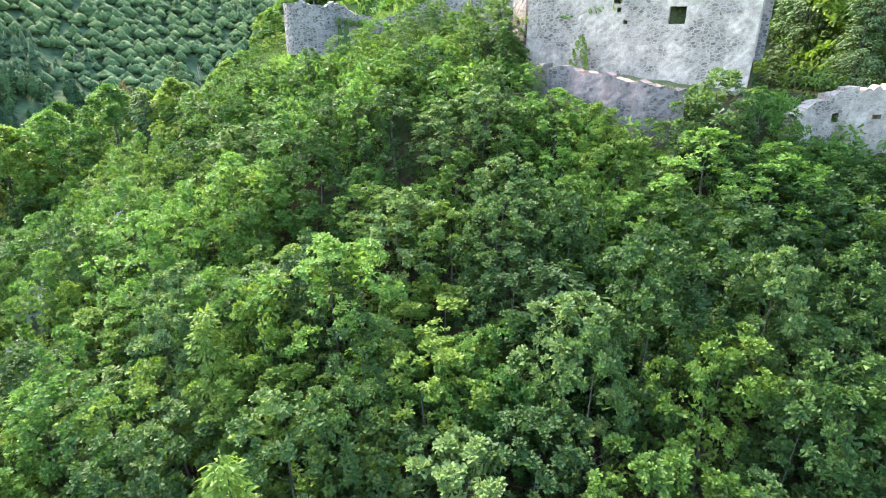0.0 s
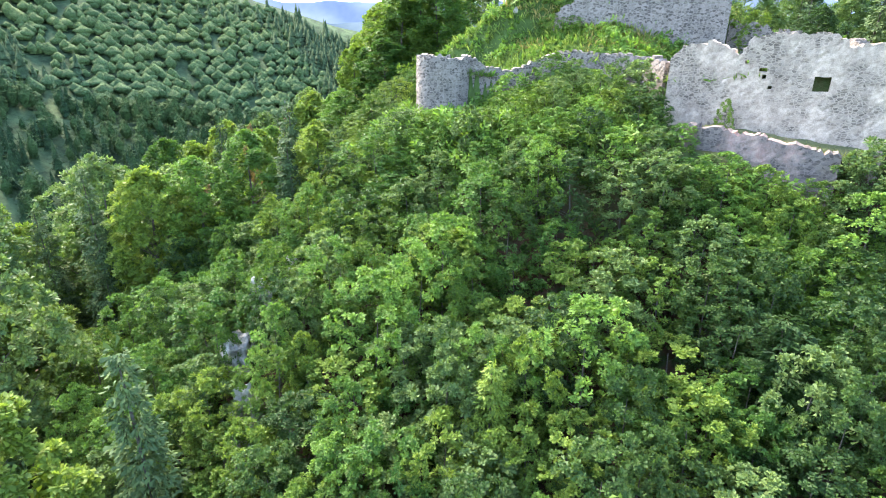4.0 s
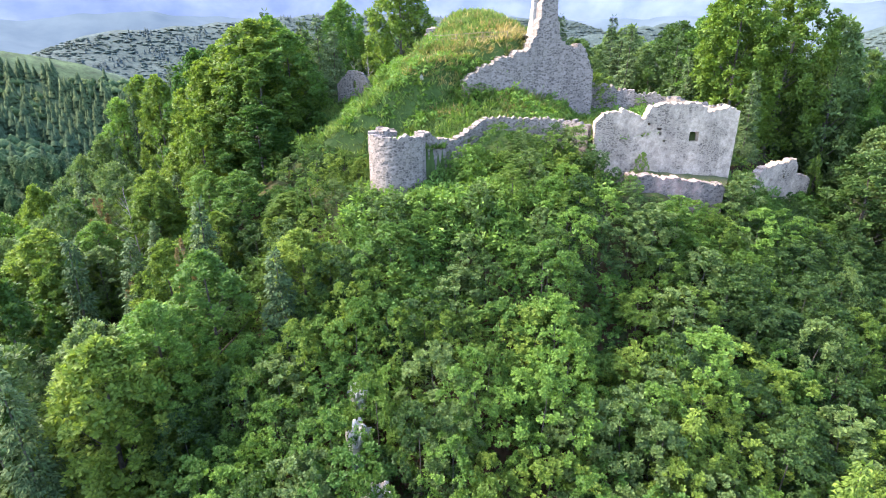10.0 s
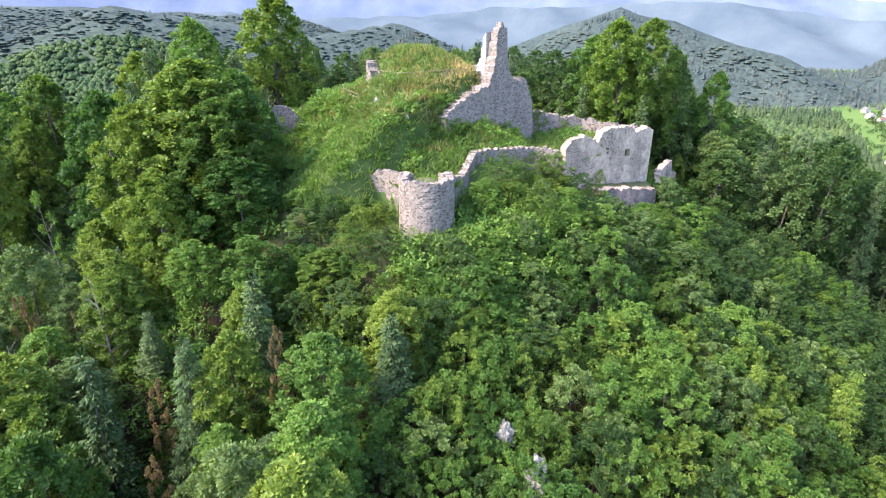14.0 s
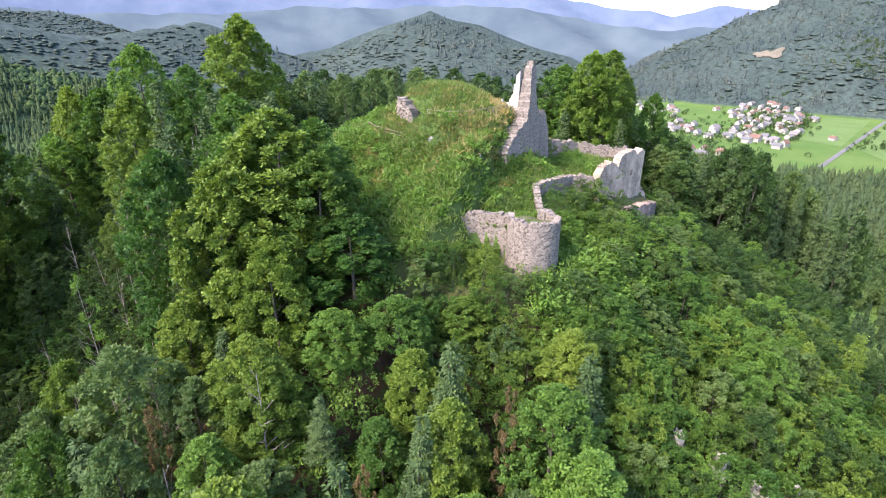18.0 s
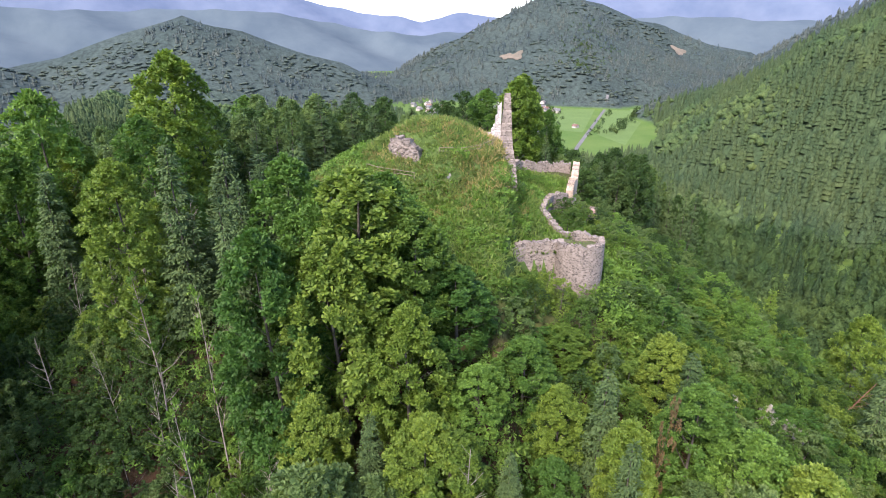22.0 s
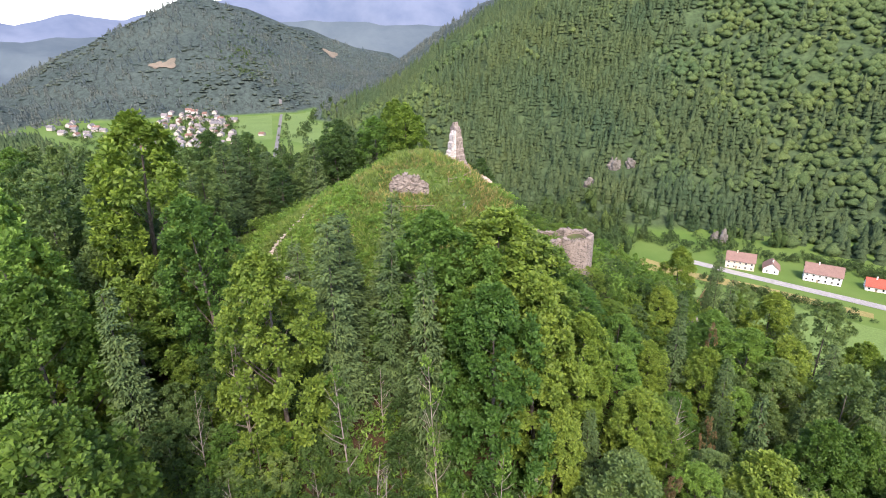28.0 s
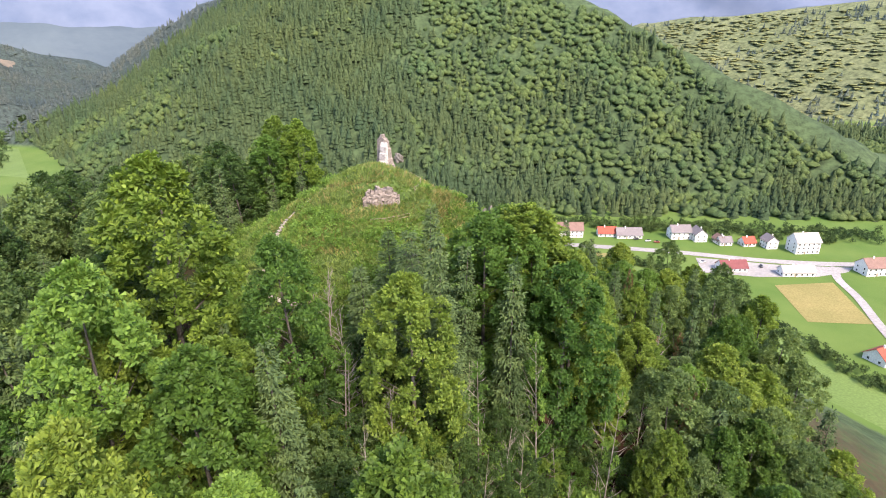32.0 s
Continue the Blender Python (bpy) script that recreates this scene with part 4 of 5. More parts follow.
def key_trees():
    def top(kind, x, y, ztop, wide):
        h = TALL[kind[0]][kind[1]]
        place(kind, x, y, (ztop - gz(x, y)) / h, wide)

    # the trees that stand out, with the height of their tops
    top(("beech", 0), -14.6, 84.2, 16.4, 1.5)
    top(("beech", 1), -10.2, 90.2, 17.0, 1.1)
    top(("beech", 0), -17.6, 79.0, 12.5, 1.05)
    top(("beech", 1), -19.4, 75.0, 7.0, 0.8)
    top(("beech", 2), -24.4, 81.6, 6.0, 0.8)
    top(("beech", 0), -21.4, 86.8, 11.8, 1.05)
    top(("beech", 2), -25.2, 90.4, -0.2, 0.7)
    top(("beech", 1), -11.8, 80.6, 15.2, 0.95)
    top(("beech", 2), 21.6, 103.4, 25.6, 1.5)
    top(("beech", 1), 19.0, 118.0, 21.4, 1.1)
    top(("beech", 0), -4.6, 105.8, 16.4, 0.95)
    top(("beech", 2), 31.8, 42.4, 20.8, 1.15)
    top(("beech", 0), 37.8, 39.6, 21.0, 1.1)
    top(("beech", 1), 44.8, 28.4, 12.6, 0.9)
    top(("beech", 1), 36.0, 47.0, 18.5, 1.0)
    top(("beech", 0), 11.2, 110.8, 11.6, 0.95)
    top(("beech", 2), 19.0, 115.0, 15.0, 0.9)
    top(("beech", 1), 27.0, 122.0, 14.0, 1.0)
    top(("spruce", 0), 41, 79, 18, 1.0)
    top(("spruce", 0), 48, 72.4, 17.6, 1.0)
    top(("spruce", 0), 44.6, 69.4, 14.0, 1.2)
    top(("spruce", 0), -6.3, 100.5, 18.5, 1.1)
    top(("spruce", 0), -2.5, 96, 17, 1.2)
    top(("spruce", 0), -3.4, 89.0, 17.4, 1.1)
    top(("spruce", 1), -13.6, 95.6, 14, 1.1)
    top(("spruce", 1), 2.5, 97, 13, 1.0)
    top(("spruce", 0), 0.6, 92.6, 15.6, 1.0)
    top(("spruce", 1), -8.2, 94.6, 15.0, 1.0)
    top(("spruce", 2), -30.6, 64.6, 0.0, 1.0)
    top(("beech", 2), -25.2, 53.2, -1.4, 0.62)
    top(("beech", 1), -33.0, 55.4, -2.2, 0.75)
    top(("spruce", 2), -27.6, 52.0, -2.2, 1.0)
    top(("beech", 0), -21.2, 63.2, -0.8, 0.6)
    top(("beech", 1), -24.2, 69.6, 0.8, 0.62)
    top(("beech", 2), -31.0, 82.4, -0.6, 0.75)
    top(("beech", 0), -32.0, 80.2, -2.2, 0.7)
    top(("ash", 0), -38.6, 78.2, -7.4, 0.72)
    top(("beech", 2), -28.4, 67.8, -2.8, 0.6)
    top(("fir", 0), -11.2, 22.6, -9.6, 1.0)
    top(("ash", 1), -13.6, 23.6, -10.0, 0.95)
    top(("fir", 0), -7.2, 13.8, -10.4, 1.1)
    top(("fir", 1), 6.1, 23.3, -7.6, 1.7)
    top(("hazel", 1), 0.3, 25.4, -9.9, 1.35)
    top(("hazel", 0), -16.6, 46.4, -2.7, 1.25)
    top(("hazel", 0), -5.8, 52.0, 3.9, 0.95)
    top(("hazel", 1), -1.3, 46.9, 2.1, 1.1)
    top(("ash", 1), 4.6, 46.4, 5.4, 0.95)
    top(("hazel", 4), -9.0, 30.7, -10.5, 1.0)
    top(("hazel", 2), -19.0, 32.7, -9.9, 1.1)
    top(("hazel", 0), -21.6, 44.6, -5.9, 1.2)
    top(("hazel", 1), -2.5, 33.2, -7.3, 1.3)
    top(("ash", 1), 16.6, 33.0, 0.7, 1.15)
    top(("hazel", 3), 15.2, 33.4, -0.5, 0.8)
    top(("hazel", 1), 12.6, 33.6, -2.2, 0.7)
    top(("hazel", 0), 9.2, 36.4, -1.6, 0.7)
    top(("hazel", 0), -0.6, 59.4, 9.6, 0.55)
    top(("hazel", 2), 1.4, 58.4, 9.4, 0.5)
    top(("hazel", 5), -33.4, 59.8, -2.0, 0.55)
    top(("hazel", 5), -37.0, 71.0, -8.5, 0.6)
    top(("hazel", 5), -41.5, 65, -10.5, 0.6)
    top(("hazel", 5), -36, 88, -4, 0.7)
    top(("spruce", 2), -31.5, 24, -9.0, 1.1)
    pine = copy_thing(KINDS["pine", 0], pose(-22.6, 17.6, -28.0, 0, 16, 200))
    pine.scale = (1.0, 1.0, 1.0)
    PLACED.append((-22.6, 17.6))
    top(("hazel", 0), 19.4, 33.4, -0.3, 0.8)
    top(("hazel", 0), 21.2, 33.0, -2.2, 0.6)
    top(("hazel", 1), 34.6, 32.2, 0.2, 0.5)
    top(("hazel", 4), 9.9, 41.3, 2.6, 0.3)
    top(("hazel", 0), 6.0, 40.2, 0.8, 0.6)
    top(("hazel", 4), -23.0, 30.5, -12.0, 0.6)
    rng = random.Random(8)                # tall dark wood on the south-east shoulder
    n = 0
    while n < 58:
        x, y = rng.uniform(31, 72), rng.uniform(-16, 29)
        if not free(x, y, 4.2) or x < 31 + 0.25 * (29 - y) * 0.5:
            continue
        zt = min(gz(x, y) + 29, 8.5 - 0.24 * (29 - y) - 0.06 * abs(x - 45) + rng.uniform(-5, 1))
        kind = rng.choice([("beech", 3), ("beech", 4), ("beech", 4), ("spruce", 0), ("spruce", 1)])
        top(kind, x, y, zt, rng.uniform(0.8, 1.1))
        n += 1
    for x, y, z in ((-17.3, 98.6, 7.2), (-10.8, 104.2, 7.2), (-24.6, 100.6, 2.0), (2.6, 106.6, 8.5)):
        place(("dead", 0), x, y, (z - gz(x, y)) / 11.0, 1.0)
    for x, y, k in ((8, 93.5, 1.0), (9.4, 95.2, 0.9), (7.2, 96.5, 1.1), (-13.6, 104, 1.2), (-20.5, 103, 1.3), (-24, 99, 1.1), (0.5, 104, 1.0), (-30, 92, 1.4), (33, 25.8, 1.4), (38, 28, 1.2), (42, 33, 1.5), (-34, 80, 1.5), (-40, 85, 1.5), (-25, 95, 1.4), (-3, 109, 1.2), (4.2, 101.0, 1.15), (3.2, 102.6, 1.3), (2.2, 106.4, 1.2), (5.4, 103.4, 1.0), (-14.4, 97.4, 1.1), (-19.6, 97.6, 0.9)):
        place(("dead", 1), x, y, k, 0.8 * k)
        PLACED.pop()                      # the wood closes round the bare trunks


key_trees()


def scatter():
    rng = random.Random(5)
    counts = {"hazel": 0, "beech": 0, "spruce": 0}
    # young growth on the south and west slopes
    for _ in range(24000):
        x, y = rng.uniform(-48, 46), rng.uniform(2, 70)
        if counts["hazel"] >= 620 or in_court(x, y) or wall_gap(x, y) < 1.9 or not free(x, y, 2.3):
            continue
        d = hill_out(np.array([x]), np.array([y]))[0]
        if d > 34 or (x < -10 and y > 58 + 0.4 * (x + 14) and d > 9) or seg_dist(np.array([x]), np.array([y]), (-28.4, 39), (-26.8, 30))[0][0] < 1.5 or (6 < x < 17 and y > 31.5 and y + x * 0.75 > 44.5):
            continue
        if (x > 24 and y > 32) or x > 38 or (x > 22 and y < 10):
            continue
        i = 6 if rng.random() < (0.6 if x > 13 + 0.2 * y or (x > 2 and y < 28) else 0.55 if x > -9 and y < 20 else 0.12) else rng.choice([0, 0, 1, 1, 2, 3])
        grow = (0.6 + min(1, max(0, d) / 18) * 0.4) * rng.uniform(0.8, 1.15)
        near = min(wall_gap(x, y), math.hypot(x - 27, y - 34) - 7)
        if near < 9:                      # the growth keeps below the masonry
            low = -2.6 if x > 6 else 5.0 if x > -6.5 else -0.6 if y < 60.5 else 1.4
            grow = min(grow, (low + 0.25 * near - gz(x, y)) / TALL["hazel"][i])
            if grow < 0.16 or (x < -6.5 and y < 60.5 and near < 2.4):
                continue
        place(("hazel", i), x, y, grow, min(1.0, 0.36 + 0.78 * grow) * rng.uniform(0.8, 1.2))
        counts["hazel"] += 1
    # tall wood on the west flank, to the north and on the ridge to the east
    for k in range(14000):
        west = k < 9000
        x, y = (rng.uniform(-60, 30), rng.uniform(34, 134)) if west else (rng.uniform(-40, 100), rng.uniform(8, 130))
        if in_court(x, y) or wall_gap(x, y) < 5 or not free(x, y, 4.3 if x < -14 and y < 90 else 4.8):
            continue
        d = hill_out(np.array([x]), np.array([y]))[0]
        r = math.hypot(x - 9, y - 69)
        if (y < 62 and x < 24 and d < 33 and not (x < -10 and y > 58 + 0.4 * (x + 14))) or (x < 24 and d < 3) or r < (24 if x < -10 else 28) or r > 95:
            continue
        if inside(np.array([x]), np.array([y]), [(3, 76), (32, 74), (30, 98), (18, 107), (5, 103)])[0] or inside(np.array([x]), np.array([y]), GLADE)[0]:
            continue
        if math.hypot(x + 20, y - 75) > 62 and x < 30 and y > 75 and y > 128:
            continue
        g = gz(x, y)
        if x < -14 and y < 84:
            aim = 3 - 0.35 * max(0, d)
        elif x < -20 and y > 60:
            aim = min(17 - 0.2 * max(0, r - 28), 8 + 0.7 * (x + 20))
        elif x < 24 and y > 60:
            aim = 17 - 0.2 * max(0, r - 28)
        else:
            aim = 15 - 0.1 * max(0, r - 28)
        h = min(27, max(7, aim + rng.uniform(-5, 4) - g))
        kind = rng.choice(["beech", "beech", "spruce"])
        if counts[kind] >= ((120 if west else 250) if kind == "beech" else (65 if west else 140)):
            continue
        i = rng.choice([0, 1, 0, 2] if kind == "spruce" else [3, 4] if x > 22 else [0, 2, 1, 2] if y < 92 else [0, 0, 1, 1, 1, 2])
        if kind == "beech" and x < -18 and rng.random() < 0.4:
            kind, i = "ash", 0
        k = h / TALL[kind][i]
        place((kind, i), x, y, k, min(1.1, 0.35 + 0.6 * k) * rng.uniform(0.85, 1.1))
        counts["spruce" if kind == "spruce" else "beech"] += 1
    n = 0
    for _ in range(6000):                 # broad trees low on the west flank
        x, y = rng.uniform(-58, -31), rng.uniform(56, 100)
        if n >= 64 or not free(x, y, 3.7):
            continue
        zt = -3.5 - 0.5 * (-31 - x) + rng.uniform(-3, 2)
        h = max(8.0, zt - gz(x, y))
        kind = rng.choice([("beech", 0), ("beech", 1), ("beech", 2), ("ash", 0), ("ash", 0)])
        place(kind, x, y, h / TALL[kind[0]][kind[1]], rng.uniform(0.62, 0.85))
        n += 1
    n = 0
    for _ in range(4000):                 # low growth and bare stems of the glade
        x, y = rng.uniform(-44, 8), rng.uniform(93, 122)
        if n >= 240 or not inside(np.array([x]), np.array([y]), GLADE)[0] or not free(x, y, 1.9) or math.hypot(x - 9, y - 69) < 27:
            continue
        if rng.random() < 0.13:
            place(("dead", 1), x, y, rng.uniform(0.6, 1.35), rng.uniform(0.5, 0.8))
        else:
            k = rng.uniform(0.45, 0.95)
            place(("hazel", rng.choice([0, 1, 3, 6, 6, 6])), x, y, k, rng.uniform(0.7, 1.0))
        n += 1
    print("PLANTS", counts)


scatter()
for k in KINDS.values():                       # the pattern plants stand in the wood as well
    x, y = random.uniform(60, 100), random.uniform(60, 100)
    k.matrix_basis = pose(x, y, gz(x, y) - 0.2)


# ---- woods farther off, as one mass each ----
def wood(name, label, xs, ys, zs, leafy, sizes, templates, material, smooth=False):
    rng = np.random.default_rng(len(xs))
    Vs, Fs, n = [], [], 0
    pick = rng.integers(0, len(templates), len(xs))
    turn = rng.uniform(0, 6.283, len(xs))
    for t, (tv, tf) in enumerate(templates):
        sel = np.nonzero(pick == t)[0]
        if not len(sel):
            continue
        c, s = np.cos(turn[sel])[:, None], np.sin(turn[sel])[:, None]
        k = sizes[sel][:, None]
        wide = k * rng.uniform(0.85, 1.25, (len(sel), 1))
        X = (tv[:, 0] * c - tv[:, 1] * s) * wide + xs[sel][:, None]
        Y = (tv[:, 0] * s + tv[:, 1] * c) * wide + ys[sel][:, None]
        Z = tv[:, 2] * k + zs[sel][:, None]
        Vs.append(np.stack([X, Y, Z], -1).reshape(-1, 3))
        Fs.append((tf[None] + (np.arange(len(sel)) * len(tv))[:, None, None] + n).reshape(-1, 3))
        n += len(sel) * len(tv)
    if Vs:
        tagged(new(name, mesh_from(name, np.concatenate(Vs), np.concatenate(Fs), material, smooth)), label, "forest", kind="stuff")


CLEARINGS = [(1205, -550, 24), (1225, -530, 18), (1219, -1057, 30), (12, -292, 9), (116, -358, 10), (130, -331, 8)]


def far_woods():
    rng = np.random.default_rng(4)

    def blob(seed, sides, rings, cards, size, girth=4.4, per=4, tall=11.0):
        """A lumpy closed crown with some loose sprays on it."""
        r = np.random.default_rng(seed)
        V, F = [], []
        for i in range(rings):
            f = i / (rings - 1)
            rad = girth * math.sin(math.pi * (0.16 + 0.78 * f)) ** 0.7
            for k in range(sides):
                a = 6.283 * (k + 0.5 * (i % 2)) / sides
                j = r.uniform(0.78, 1.2)
                V.append((math.cos(a) * rad * j, math.sin(a) * rad * j, 3.0 + tall * f + r.uniform(-0.7, 0.7)))
        for i in range(rings - 1):
            for k in range(sides):
                p, q2 = i * sides + k, i * sides + (k + 1) % sides
                F += [(p, q2, q2 + sides), (p, q2 + sides, p + sides)]
        n = len(V)
        V.append((0, 0, 4.6 + tall))
        F += [((rings - 1) * sides + k, (rings - 1) * sides + (k + 1) % sides, n) for k in range(sides)]
        if not cards:
            return np.array(V), np.array(F)
        return join([(V, F), tufted(r, 1.5, 17.0, 4.6, cards, 4, per, size, 0.4, 0.55, 0.5, 0.8, 0.36, 0)])

    def cone(seed, sides, tiers, cards, size, girth=3.1):
        r = np.random.default_rng(seed)
        V, F = [], []
        for t in range(tiers):
            z0, z1 = 1.5 + 15.5 * t / tiers, 1.5 + 15.5 * (t + 1) / tiers + 3.2
            rad = girth * (1 - t / tiers) ** 0.9 + 0.35
            n = len(V)
            for k in range(sides):
                a = 6.283 * (k + 0.37 * t) / sides
                j = r.uniform(0.7, 1.25)
                V.append((math.cos(a) * rad * j, math.sin(a) * rad * j, z0 + r.uniform(-0.5, 0.5)))
            V.append((0, 0, z1))
            F += [(n + k, n + (k + 1) % sides, n + sides) for k in range(sides)]
        if not cards:
            return np.array(V), np.array(F)
        return join([(V, F), spruce_crown(r, 1.5, 19.0, 3.3, cards, 7, 4, size)])

    broad_n = [blob(10 + i, 6, 4, 20, 0.85, 2.8, 5) for i in range(4)]
    cone_n = [cone(15 + i, 7, 5, 16, 0.8, 2.3) for i in range(3)]
    broad_m = [blob(20 + i, 6, 4, 10, 1.6, 3.4, 2) for i in range(4)]
    cone_m = [cone(30 + i, 8, 5, 6, 1.5, 2.6) for i in range(3)]
    broad_f = [blob(40 + i, 6, 4, 0, 2.4, [7.4, 6.4, 8.0, 6.0, 7.2][i], 0, [9.0, 10.0, 8.0, 11.0, 8.5][i]) for i in range(5)]
    cone_f = [cone(50 + i, 6, 4, 0, 1, 4.6) for i in range(4)]

    def zone(name, label, r0, r1, gap, tb, tc, share, grow, mb=L_FAR, mc=L_FARC, span=(0, 360)):
        n = int(math.pi * (r1 * r1 - r0 * r0) / (gap * gap))
        r = np.sqrt(rng.uniform(r0 * r0, r1 * r1, n))
        a = rng.uniform(0, 6.283, n)
        x, y = 8 + r * np.cos(a), 62 + r * np.sin(a)
        z = ground_z(x, y)
        keep = ~(inside(x, y, OPEN[0]) | inside(x, y, OPEN[1])) | (z > VALLEY + 6)
        az = np.degrees(np.arctan2(x - 8, y - 62)) % 360
        keep &= ~((az > 222) & (az < 312) & (r > 130)) & (az >= span[0]) & (az < span[1])
        keep &= np.hypot(x - 9, y - 69) > np.where(x > 30, 52, 92)
        keep &= ~((hill_out(x, y) < 36) & (y < 70) & (x < 40))
        sight = np.hypot(x + 20, y - 70)                  # nothing where the drone flies
        keep &= ~((z + 15 > -8) & (x < 20) & (sight < 100) & (y > 90))
        ux, uy = (x - 8) / r, (y - 62) / r                     # none on the slopes that turn away from the castle
        keep &= ground_z(x + 90 * ux, y + 90 * uy) > z - 12
        for cx, cy, cr in CLEARINGS:
            keep &= np.hypot(x - cx, y - cy) > cr
        x, y, z = x[keep], y[keep], z[keep]
        patch = wave(x, y, 0.012, 3) + 0.7 * wave(x, y, 0.045, 1) + rng.normal(size=len(x)) * 0.35
        con = patch > share + np.where(y > 250, 0.35, 0.0) - np.where((x > 120) & (y < -100), 0.6, 0.0)
        s = grow * rng.uniform(0.55, 1.2, len(x)) * np.where(con | (r0 < 300), 1.15, 0.85) * np.where((y < 10) & (x < 30) & (y > -200), 0.6, 1.0)
        wood(name + "_broadleaf", label + " of broadleaf trees", x[~con], y[~con], z[~con] - (0.5 if r0 < 300 else (4.6 if r0 > 900 else 2.6) * s[~con]), True, s[~con], tb, mb, r0 > 300)
        wood(name + "_spruce", label + " of dark spruces", x[con], y[con], z[con] - (0.5 if r0 < 300 else 2.0 * s[con]), False, s[con], tc, mc, r0 > 300)
        print(name, len(x))

    zone("hillside_wood", "wooded hillside", 36, 165, 6.6, broad_n, cone_n, 0.3, 0.95)
    zone("slope_wood", "wooded slope above the valley", 165, 380, 6.8, broad_m, cone_m, 0.15, 0.75)
    zone("valley_wood", "wooded mountain flank", 380, 1000, 6.2, broad_f, cone_f, 0.1, 0.8, L_MID, L_MIDC)
    # these crowns have the distance haze mixed into their colour
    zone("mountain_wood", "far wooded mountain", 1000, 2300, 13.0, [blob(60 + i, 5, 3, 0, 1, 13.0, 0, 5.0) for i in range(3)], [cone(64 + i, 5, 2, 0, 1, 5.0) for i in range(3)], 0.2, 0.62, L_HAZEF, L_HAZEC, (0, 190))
    # sunlight on these slopes is put into the paler crown colour
    zone("sunlit_tint_wood", "far sunlit-tinted pale green wooded mountain", 1000, 2300, 14.0, [blob(70 + i, 5, 3, 0, 1, 16.0, 0, 5.0) for i in range(3)], [cone(74 + i, 5, 2, 0, 1, 5.0) for i in range(3)], 0.5, 0.62, L_SUNLIT, L_HAZEF, (190, 360))


far_woods()


# ---- undergrowth of the slopes ----
def undergrowth():
    rng = np.random.default_rng(33)
    n = 4200
    x, y = rng.uniform(-60, 60, n), rng.uniform(0, 140, n)
    x[:500], y[:500] = rng.uniform(-22, 5, 500), rng.uniform(42, 57, 500)
    x[1700:2300], y[1700:2300] = rng.uniform(-48, -22, 600), rng.uniform(48, 84, 600)
    x[1000:1700], y[1000:1700] = rng.uniform(-45, 8, 700), rng.uniform(92, 122, 700)
    x[500:1000], y[500:1000] = rng.uniform(8, 36, 500), rng.uniform(25, 37, 500)
    d = hill_out(x, y)
    ok = ~inside(x, y, CURTAIN[1:-1]) & (d < 45) & (np.hypot(x - 9, y - 69) > 21)
    ok &= ~((np.abs(x + 27.8) < 1.2) & (np.abs(y - 35) < 6)) & ~((x > 5.5) & (x < 21) & (y + 0.73 * x > 43.5) & (y < 47)) & (np.hypot(x + 12.2, y - 56.2) > 3.6)
    x, y = x[ok], y[ok]
    T = [crown(np.random.default_rng(90 + i), 0.0, 1.5, 1.4, 9, 7, 0.38, 0.2) for i in range(3)]
    half = len(x) // 2
    for sl, m, w in ((slice(0, half), L_HAZEL, "hazel"), (slice(half, None), L_BEECH, "bramble")):
        wood(w + "_undergrowth", "low green " + w + " undergrowth on the forest floor", x[sl], y[sl], ground_z(x[sl], y[sl]) - 0.1, True, rng.uniform(0.6, 1.4, len(x[sl])), T, m)


undergrowth()


def bailey_shrubs():
    rng = np.random.default_rng(41)
    x, y = rng.uniform(-11, 30, 2600), rng.uniform(40, 96, 2600)
    r = seg_dist(x, y, *MOUND)[0]
    wall_off = np.min([seg_dist(x, y, a, b)[0] for a, b in zip(CURTAIN[1:-1], CURTAIN[2:-1])], axis=0)
    ok = (inside(x, y, CURTAIN[1:-1]) | (y > 66)) & (wall_off > 1.4) & (r > 6.4) & (r < 25) & (hill_out(x, y) < 14) & (wave(x, y, 0.45, 0.7) + 0.5 * wave(x, y, 1.1, 2) > -0.12)
    for a, b in zip(WAYS, WAYS[1:]):
        ok &= seg_dist(x, y, a, b)[0] > 2.0
    x, y = x[ok], y[ok]
    T = [crown(np.random.default_rng(95 + i), -0.1, 0.75, 0.8, 8, 8, 0.3, 0.1) for i in range(3)]
    wood("bailey_shrubs", "low leafy shrubs and tall herbs in the bailey", x, y, ground_z(x, y) - 0.1, True, rng.uniform(0.6, 1.5, len(x)), T, L_HAZEL)


WAYS = [(16.0, 70.0), (19.4, 72.6), (20.8, 75.4), (21.0, 77.8), (20.8, 80.3), (20.2, 83.4), (20.1, 85.8), (19.1, 88.4), (17.1, 90.1), (13.8, 91.2), (11.0, 91.9)]
bailey_shrubs()


# ---- earth behind the walls ----
def patch(name, corners, heights, label, material, n=14, bumpy=0.12, category="ground"):
    """A small uneven sheet of ground between four corners."""
    V, F = [], []
    (a, b, c, d), (ha, hb, hc, hd) = corners, heights
    for i in range(n + 1):
        for j in range(n + 1):
            u, v = i / n, j / n
            p = [(a[k] * (1 - u) + b[k] * u) * (1 - v) + (d[k] * (1 - u) + c[k] * u) * v for k in (0, 1)]
            z = (ha * (1 - u) + hb * u) * (1 - v) + (hd * (1 - u) + hc * u) * v
            V.append((p[0], p[1], z + random.uniform(-bumpy, bumpy)))
    for i in range(n):
        for j in range(n):
            q = i * (n + 1) + j
            F.append((q, q + n + 1, q + n + 2, q + 1))
    return tagged(new(name, mesh_from(name, V, F, material, True)), label, category, kind="structure")


